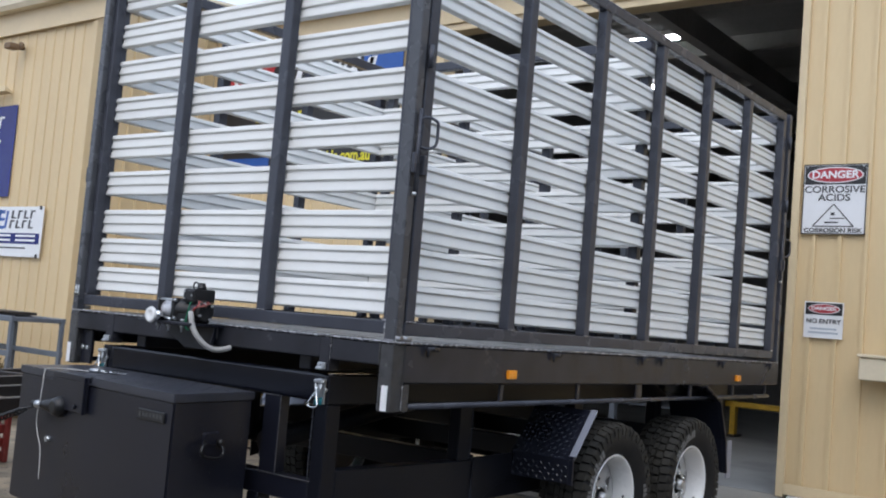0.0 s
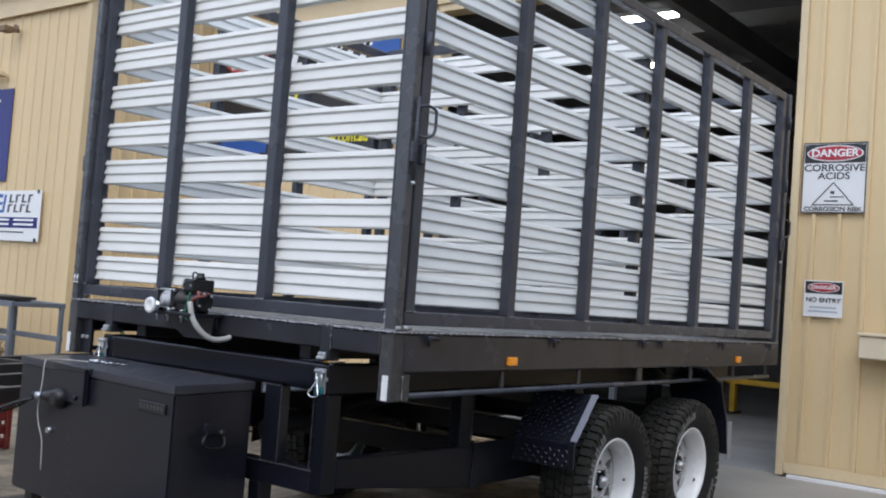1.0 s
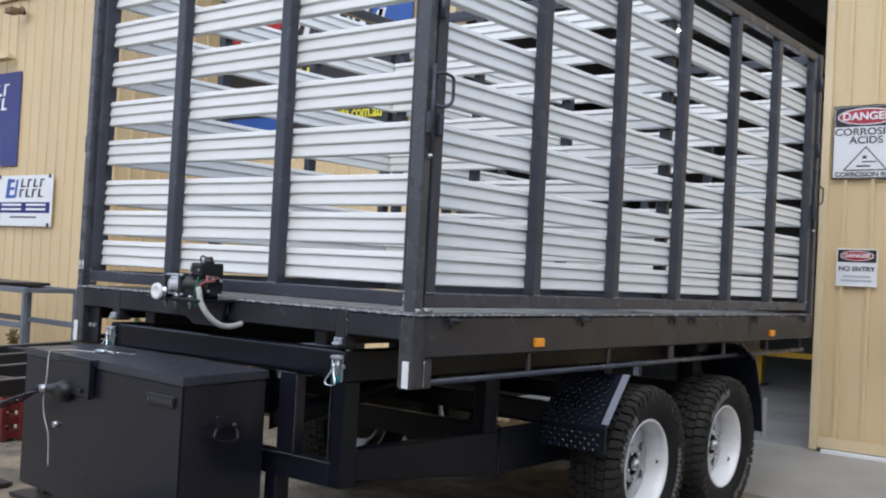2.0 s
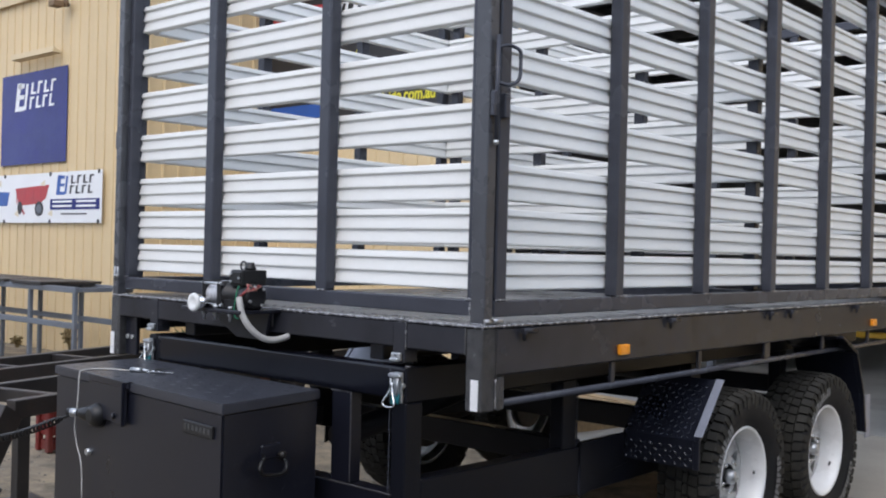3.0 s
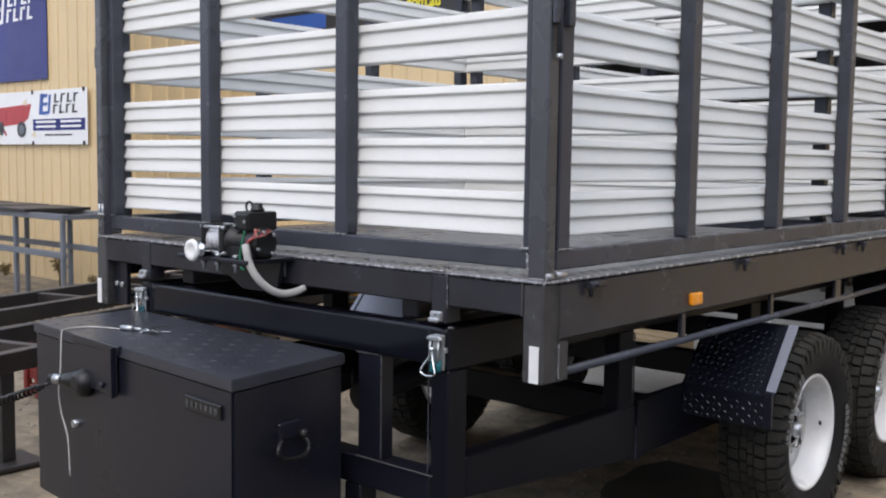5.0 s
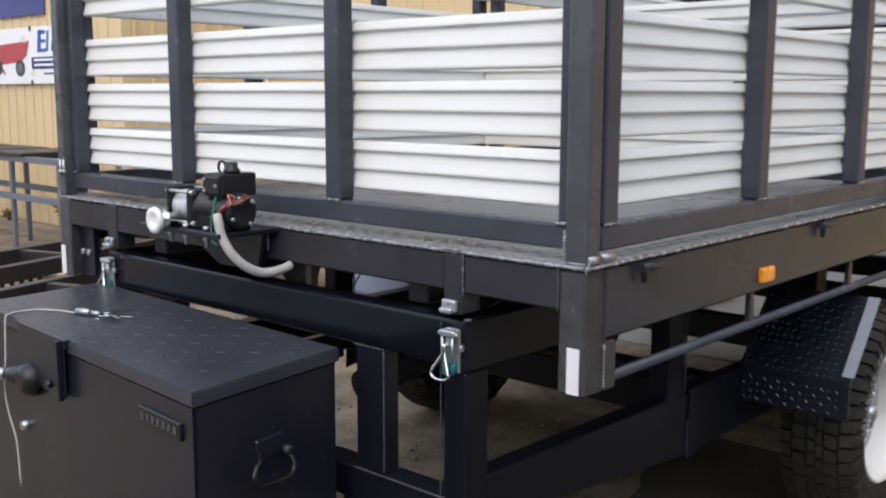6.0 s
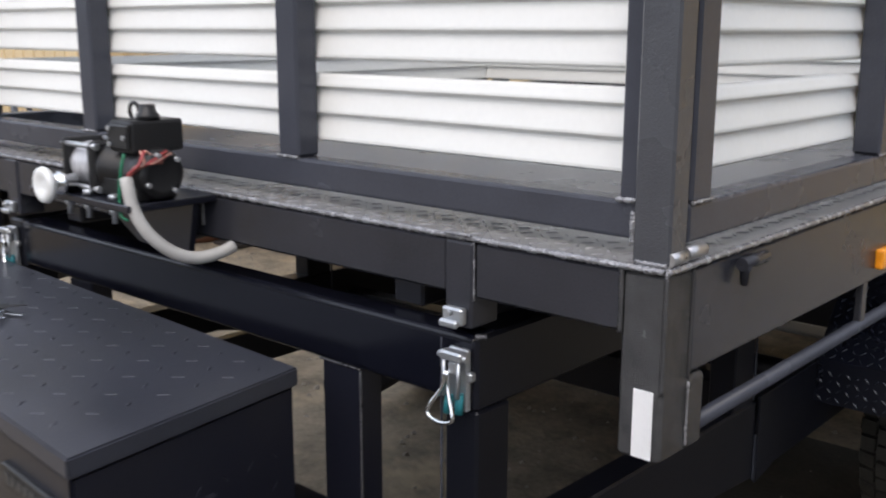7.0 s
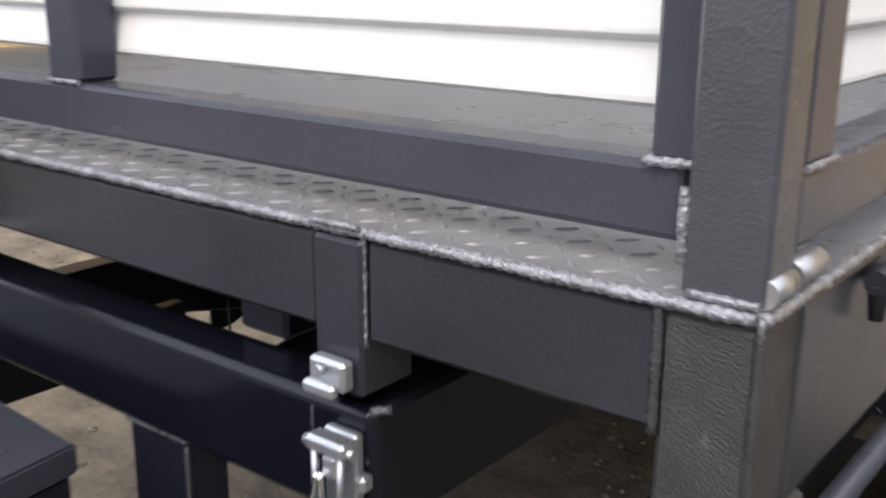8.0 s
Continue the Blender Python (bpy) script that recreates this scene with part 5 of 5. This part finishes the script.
# front: posts counted from the far corner
PX = [-1.866, -1.318, -0.706, -0.065]
panel("front_panel", "slatted front panel", (-1.880, 0.034, 0), 0, 1.814, [x + 1.880 for x in PX])
SY = [0.086, 0.714, 1.318, 1.918, 2.512, 3.098, 3.681]
panel("side_panel", "slatted side panel", (-0.007, 0.056, 0), 90, 3.645, [y - 0.056 for y in SY])
panel("side_panel", "slatted far side panel", (-1.893, 3.707, 0), -90, 3.645, [3.707 - y for y in SY], cut=0.055)
panel("rear_gate", "slatted rear gate", (-0.042, 3.79, 0), 180, 1.816, [-0.042 - x for x in PX])
for x0, x1 in ((-0.051, -0.001), (-1.899, -1.862)):
    tp("corner_post", box(x0, x1, 0.004, 0.043, 0.0005, TOP, 0.003), CRATEHAMMER, crate)
    tp("rear_corner_post", box(max(x0, -1.899), x1, 3.750, 3.795, 0.0005, TOP, 0.004), CRATEPAINT, crate)
    s = 1 if x1 > -0.5 else -1
    xf = x1 if s > 0 else x0
    tp("corner_pin", merged(tube([(xf - s * 0.003, 0.006, 0.0095), (xf - s * 0.003, 0.040, 0.0095)], 0.0088, 12), tube([(xf - s * 0.004, 0.046, 0.0105), (xf - s * 0.004, 0.090, 0.0105)], 0.0088, 12)), PIN, crate, "bright hinge pin")
    for y0 in (0.0, 3.69):
        hx = xf + s * 0.010
        lt = tp("slam_latch", merged(box(min(xf, xf + s * 0.014), max(xf, xf + s * 0.014), y0 + 0.008, y0 + 0.034, 0.575, 0.645, 0.003), box(min(xf - s * 0.016, xf + s * 0.012), max(xf - s * 0.016, xf + s * 0.012), y0 + 0.064, y0 + 0.088, 0.575, 0.645, 0.003), tube([(hx, y0 + 0.026, 0.505), (hx, y0 + 0.026, 0.80)], 0.0065, 10)), CRATEPAINT, crate, "drop bolt latch with a loop handle")
        tp("loop_handle", tube(curve([(hx, y0 + 0.026, 0.765), (hx + s * 0.012, y0 + 0.06, 0.775), (hx + s * 0.022, y0 + 0.095, 0.765), (hx + s * 0.022, y0 + 0.10, 0.74), (hx + s * 0.022, y0 + 0.095, 0.685), (hx + s * 0.012, y0 + 0.06, 0.665), (hx, y0 + 0.026, 0.67)], 4), 0.0055, 8), CRATEPAINT, lt)
        tp("bolt_end", lathe([(0.498, 0.004), (0.500, 0.008), (0.510, 0.008)], 10, "Z", (hx, y0 + 0.026, 0)), GALV, lt, "bright bolt end")
        for z in (0.95, 1.35):
            tp("hinge", tube([(hx, y0 + 0.055, z), (hx, y0 + 0.055, z + 0.08)], 0.010, 10), CRATEPAINT, crate)
tagged(tp("weld_bead", merged(weld((-0.092, 0.032, 0.0685), (-0.045, 0.032, 0.0695), 0.0035), weld((-0.046, 0.031, 0.035), (-0.046, 0.031, 0.05), 0.0035), weld((-0.046, 0.003, 0.003), (-0.004, 0.003, 0.003), 0.003)), WELD, crate), kind="stuff")
for x in (-1.880, -1.860):
    tp("locating_pin", merged(tube([(x, 0.001, 0.060), (x, 0.001, 0.108)], 0.0038, 8), lathe([(0.068, 0.007), (0.076, 0.007)], 6, "Z", (x, 0.001, 0))), GALV, crate, "bright locating pin")


# ---- things in the yard ----
def steel_rack(x0, x1, y, z, label):
    """A low trestle rack with dark flat tops."""
    t = thing("steel_rack", ((x0 + x1) / 2, y, 0), label, "rack")
    for yy in (y - 0.25, y + 0.25):
        part("top_rail", box(x0, x1, yy - 0.02, yy + 0.02, z - 0.05, z, 0.004), RACK, t)
        part("lower_rail", box(x0, x1, yy - 0.02, yy + 0.02, z - 0.36, z - 0.31, 0.004), RACK, t)
    n = 6
    for k in range(n):
        x = x0 + 0.03 + (x1 - x0 - 0.06) * k / (n - 1)
        for yy in (y - 0.25, y + 0.25):
            part("leg", box(x - 0.02, x + 0.02, yy - 0.018, yy + 0.018, 0.0, z - 0.05, 0.003), RACK, t)
        part("cross_bar", box(x - 0.018, x + 0.018, y - 0.228, y + 0.228, z - 0.045, z - 0.005, 0.003), RACK, t)
    x = x0
    while x < x1 - 0.5:
        part("top_plate", box(x + 0.02, x + 0.62, y - 0.3, y + 0.3, z + 0.002, z + 0.028, 0.004), DARKSTEEL, t)
        x += 0.72


steel_rack(-10.4, -6.35, 2.55, 0.835, "blue-grey steel rack with dark flat plates by the wall")


def frame_pile(p, q, wide, z, label, nosed=False):
    """A welded ladder frame of a half-built trailer standing on stands."""
    p, q = Vector((*p, z)), Vector((*q, z))
    d = (q - p).normalized()
    s = Vector((-d.y, d.x, 0)) * wide
    c = (p + q) / 2 + s / 2
    t = thing("trailer_frame", (c.x, c.y, 0), label, "frame")
    part("side_rail", beam(p, q, 0.05, 0.075), DARKSTEEL, t)
    part("side_rail", beam(p + s, q + s, 0.05, 0.075), DARKSTEEL, t)
    n = 7
    for k in range(n):
        a = p.lerp(q, (k + 0.5) / n)
        part("cross_member", beam(a + s * 0.02, a + s * 0.98, 0.04, 0.06), DARKSTEEL, t)
    if nosed:
        part("gooseneck", beam(p, p - d * 0.16 - Vector((0, 0, 0.27)), 0.05, 0.11), DARKSTEEL, t)
        part("gooseneck", beam(p + s, p + s - d * 0.16 - Vector((0, 0, 0.27)), 0.05, 0.11), DARKSTEEL, t)
    for e in range(0 if nosed else 5):
        for k in range(2):
            a = p.lerp(q, 0.24 + 0.014 * e + 0.10 * k)
            part("spring_bolt", merged(tube([a + Vector((0, 0, -0.02)), a + Vector((0, 0, -0.19))], 0.011, 8), lathe([(-0.19, 0.020), (-0.17, 0.020)], 6, "Z", a)), DARKSTEEL, t)
    for k in (0.12, 0.90):
        for e in (0, 1):
            a = p.lerp(q, k) + s * e
            part("stand", merged(box(a.x - 0.03, a.x + 0.03, a.y - 0.03, a.y + 0.03, 0.02, z - 0.05, 0.003), box(a.x - 0.12, a.x + 0.12, a.y - 0.12, a.y + 0.12, 0.0, 0.02, 0.003)), DARKSTEEL, t)
    return t


frame_pile((-2.27, -0.22), (-3.38, 3.45), 0.43, 0.545, "dark bare steel ladder frame of an unfinished trailer", True)
frame_pile((-3.10, -0.40), (-4.19, 3.20), 0.38, 0.545, "second dark bare steel ladder frame beside the first")


def red_crate(x, y, w=0.06):
    t = thing("milk_crate", (x, y, 0), "small red plastic slatted crate standing on the gravel", "crate")
    for k in range(4):
        z = 0.01 + k * 0.085
        for a in (box(x - w, x + w, y - w, y - w + 0.015, z, z + 0.055, 0.004), box(x - w, x + w, y + w - 0.015, y + w, z, z + 0.055, 0.004), box(x - w, x - w + 0.015, y - w + 0.016, y + w - 0.016, z, z + 0.055, 0.004), box(x + w - 0.015, x + w, y - w + 0.016, y + w - 0.016, z, z + 0.055, 0.004)):
            part("slat", a, REDBOX, t)
    for sx in (-1, 1):
        for sy in (-1, 1):
            part("corner", box(x + sx * w - 0.018, x + sx * w + 0.018, y + sy * w - 0.018, y + sy * w + 0.018, 0.0, 0.33, 0.006), REDBOX, t)
    part("bottom", box(x - w + 0.017, x + w - 0.017, y - w + 0.017, y + w - 0.017, 0.005, 0.012, 0.002), REDBOX, t)


red_crate(-3.90, 0.83)


def planter(x, y, r):
    t = thing("planter", (x, y, 0), "wide terracotta bowl planter with white pebbles and sparse leaves", "planter")
    part("bowl", lathe([(0.0, r * 0.6), (0.12, r * 0.78), (0.34, r * 0.97), (0.41, r), (0.46, r), (0.46, r * 0.92), (0.40, r * 0.88)], 40, "Z", (x, y, 0)), TERRACOTTA, t)
    rng = random.Random(4)
    stones = []
    for k in range(140):
        a, q = rng.uniform(0, 6.28), r * 0.86 * math.sqrt(rng.random())
        b = bmesh.new()
        bmesh.ops.create_icosphere(b, subdivisions=1, radius=rng.uniform(0.02, 0.04), matrix=Matrix.Translation((x + q * math.cos(a), y + q * math.sin(a), 0.435)) @ Matrix.Diagonal((1, 1, 0.6, 1)))
        stones.append(b)
    part("pebbles", merged(*stones), PEBBLE, t, "white pebbles")
    for k in range(46):
        a, q = rng.uniform(0, 6.28), r * 0.55 * math.sqrt(rng.random())
        lean = rng.uniform(0.1, 0.9)
        h = rng.uniform(0.12, 0.3)
        b = bmesh.new()
        w = 0.018
        pts = [(-w, 0, 0), (w, 0, 0), (w * 1.3, lean * h * 0.5, h * 0.6), (0, lean * h, h), (-w * 1.3, lean * h * 0.5, h * 0.6)]
        b.faces.new([b.verts.new(v) for v in pts])
        bmesh.ops.solidify(b, geom=list(b.faces), thickness=0.003)
        b.transform(Matrix.Translation((x + q * math.cos(a), y + q * math.sin(a), 0.44)) @ Matrix.Rotation(rng.uniform(0, 6.28), 4, "Z"))
        part("leaf", b, LEAF, t)


planter(-4.9, 2.75, 0.50)


def barrow(x, y):
    t = thing("wheelbarrow", (x, y, 0), "yellow steel wheelbarrow parked by the wall", "wheelbarrow")
    tray_ = bmesh.new()
    top = [tray_.verts.new((x + a, y + b, 0.62)) for a, b in ((-0.5, -0.32), (0.45, -0.34), (0.45, 0.34), (-0.5, 0.32))]
    low = [tray_.verts.new((x + a, y + b, 0.36)) for a, b in ((-0.2, -0.2), (0.32, -0.22), (0.32, 0.22), (-0.2, 0.2))]
    tray_.faces.new(low)
    for i in range(4):
        tray_.faces.new((top[i], top[(i + 1) % 4], low[(i + 1) % 4], low[i]))
    bmesh.ops.solidify(tray_, geom=list(tray_.faces), thickness=0.006)
    bmesh.ops.recalc_face_normals(tray_, faces=tray_.faces)
    part("tub", tray_, YELLOW_STEEL, t)
    for s in (-1, 1):
        part("handle", tube(curve([(x - 0.55, y + s * 0.06, 0.20), (x - 0.1, y + s * 0.2, 0.34), (x + 0.4, y + s * 0.26, 0.40), (x + 0.95, y + s * 0.3, 0.55)], 5), 0.017, 8), DARKSTEEL, t)
        part("leg", tube(curve([(x + 0.2, y + s * 0.22, 0.36), (x + 0.3, y + s * 0.24, 0.02), (x + 0.4, y + s * 0.24, 0.02), (x + 0.45, y + s * 0.26, 0.40)], 5), 0.014, 8), DARKSTEEL, t)
    part("wheel", lathe([(-0.045, 0.11), (-0.05, 0.17), (-0.02, 0.2), (0.02, 0.2), (0.05, 0.17), (0.045, 0.11)], 28, "Y", (x - 0.55, y, 0.2)), RUBBER, t)
    part("rim", lathe([(-0.03, 0.02), (-0.035, 0.11), (0.035, 0.11), (0.03, 0.02)], 24, "Y", (x - 0.55, y, 0.2)), REDBOX, t)


barrow(-3.85, 3.0)


def pallet(x, y, z, turn, label="weathered timber pallet lying on the ground"):
    t = thing("pallet", (0, 0, 0), label, "pallet", "pallets")
    t.location = (x, y, z)
    m = Matrix.Translation((x, y, z)) @ Matrix.Rotation(radians(turn), 4, "Z")
    for k in range(7):
        part("board", box(-0.58, 0.58, -0.55 + k * 0.16, -0.45 + k * 0.16, 0.10, 0.12, 0.003, 1, m), TIMBER, t)
    for k in (-0.54, 0, 0.54):
        part("bearer", box(k - 0.025, k + 0.025, -0.55, 0.51, 0.0, 0.099, 0.003, 1, m), TIMBER, t)


pallet(-5.9, 2.3, 0, 10)
pallet(-2.6, 4.2, 0, -12)

def weed(x, y, h, seed):
    """A dry tuft of thin bent stalks growing at the wall's foot."""
    t = thing("weed", (x, y, 0), "dry brown weed growing at the foot of the wall", "weed", "weeds along the wall")
    r = random.Random(seed)
    for k in range(26):
        a, q = r.uniform(0, 6.28), r.uniform(0.2, 1.0)
        e = Vector((math.cos(a), -abs(math.sin(a)) * 0.6, 0)) * (0.55 * h * q)
        top = h * r.uniform(0.5, 1.0)
        root = Vector((x + r.uniform(-0.03, 0.03), y + r.uniform(-0.03, 0.0), -0.004))
        part("stalk", tube(curve([root, root + e * 0.3 + Vector((0, 0, top * 0.6)), root + e + Vector((0, 0, top))], 3), 0.0035, 5), WEED, t)
        for j in range(3):
            c = root + e * (0.4 + 0.2 * j) + Vector((0, 0, top * (0.65 + 0.12 * j)))
            part("leaf", prism([(0, 0), (0.022, 0.010), (0.05, 0.002), (0.02, -0.009)], 0.002, Matrix.Translation(c) @ Matrix.Rotation(r.uniform(0, 6.28), 4, "Z") @ Matrix.Rotation(r.uniform(-0.6, 0.6), 4, "Y")), WEED, t)


weed(-8.35, 3.36, 0.34, 3)
weed(-7.75, 3.38, 0.16, 5)
weed(-9.6, 3.38, 0.14, 8)

# loose stones on the gravel
rng = random.Random(7)
verts, faces = [], []
for k in range(1800):
    x, y = rng.uniform(-5.5, 0.6), rng.uniform(-1.2, 3.1)
    r = rng.uniform(0.004, 0.014)
    i = len(verts)
    for dx, dy, dz in ((1, 0, 0), (0, 1, 0), (-1, 0, 0), (0, -1, 0), (0.2, 0.1, 0.9)):
        verts.append((x + r * dx * rng.uniform(0.7, 1.3), y + r * dy * rng.uniform(0.7, 1.3), r * dz * 0.8 - 0.002))
    faces += [(i, i + 1, i + 4), (i + 1, i + 2, i + 4), (i + 2, i + 3, i + 4), (i + 3, i, i + 4)]
me = bpy.data.meshes.new("gravel_stones")
me.from_pydata(verts, [], faces)
me.materials.append(STONE)
tagged(new("gravel_stones", me), "loose small stones scattered on the yard", "gravel", kind="stuff")

# ---- things in the dark workshop ----
def machine(x, y, w, d, h, label):
    t = thing("workbench", (x, y, 0), label, "workbench")
    part("top", box(x - w / 2, x + w / 2, y - d / 2, y + d / 2, h - 0.05, h, 0.005), DARKSTEEL, t)
    for sx in (-1, 1):
        for sy in (-1, 1):
            part("leg", box(x + sx * (w / 2 - 0.05) - 0.03, x + sx * (w / 2 - 0.05) + 0.03, y + sy * (d / 2 - 0.05) - 0.03, y + sy * (d / 2 - 0.05) + 0.03, 0.012, h - 0.05, 0.003), DARKSTEEL, t)
    part("shelf", box(x - w / 2 + 0.09, x + w / 2 - 0.09, y - d / 2 + 0.03, y + d / 2 - 0.03, 0.3, 0.33, 0.003), RACK, t)


machine(-3.6, 9.0, 2.2, 0.8, 0.95, "dark steel workbench in the workshop")
machine(-5.2, 12.0, 2.6, 0.9, 1.0, "long dark steel bench at the workshop's back")


def rack_frame(x, y, h, w):
    t = thing("gantry", (x, y, 0), "pale grey steel lifting gantry standing in the workshop", "gantry")
    for s in (-1, 1):
        part("upright", box(x + s * w / 2 - 0.035, x + s * w / 2 + 0.035, y - 0.035, y + 0.035, 0.012, h, 0.003), RACK, t)
    part("top_bar", box(x - w / 2, x + w / 2, y - 0.03, y + 0.03, h + 0.002, h + 0.09, 0.003), RACK, t)
    part("mid_bar", box(x - w / 2 + 0.036, x + w / 2 - 0.036, y - 0.025, y + 0.025, h * 0.5, h * 0.5 + 0.06, 0.003), RACK, t)


rack_frame(-4.2, 7.6, 2.5, 2.2)
rack_frame(-2.0, 10.5, 2.7, 2.4)
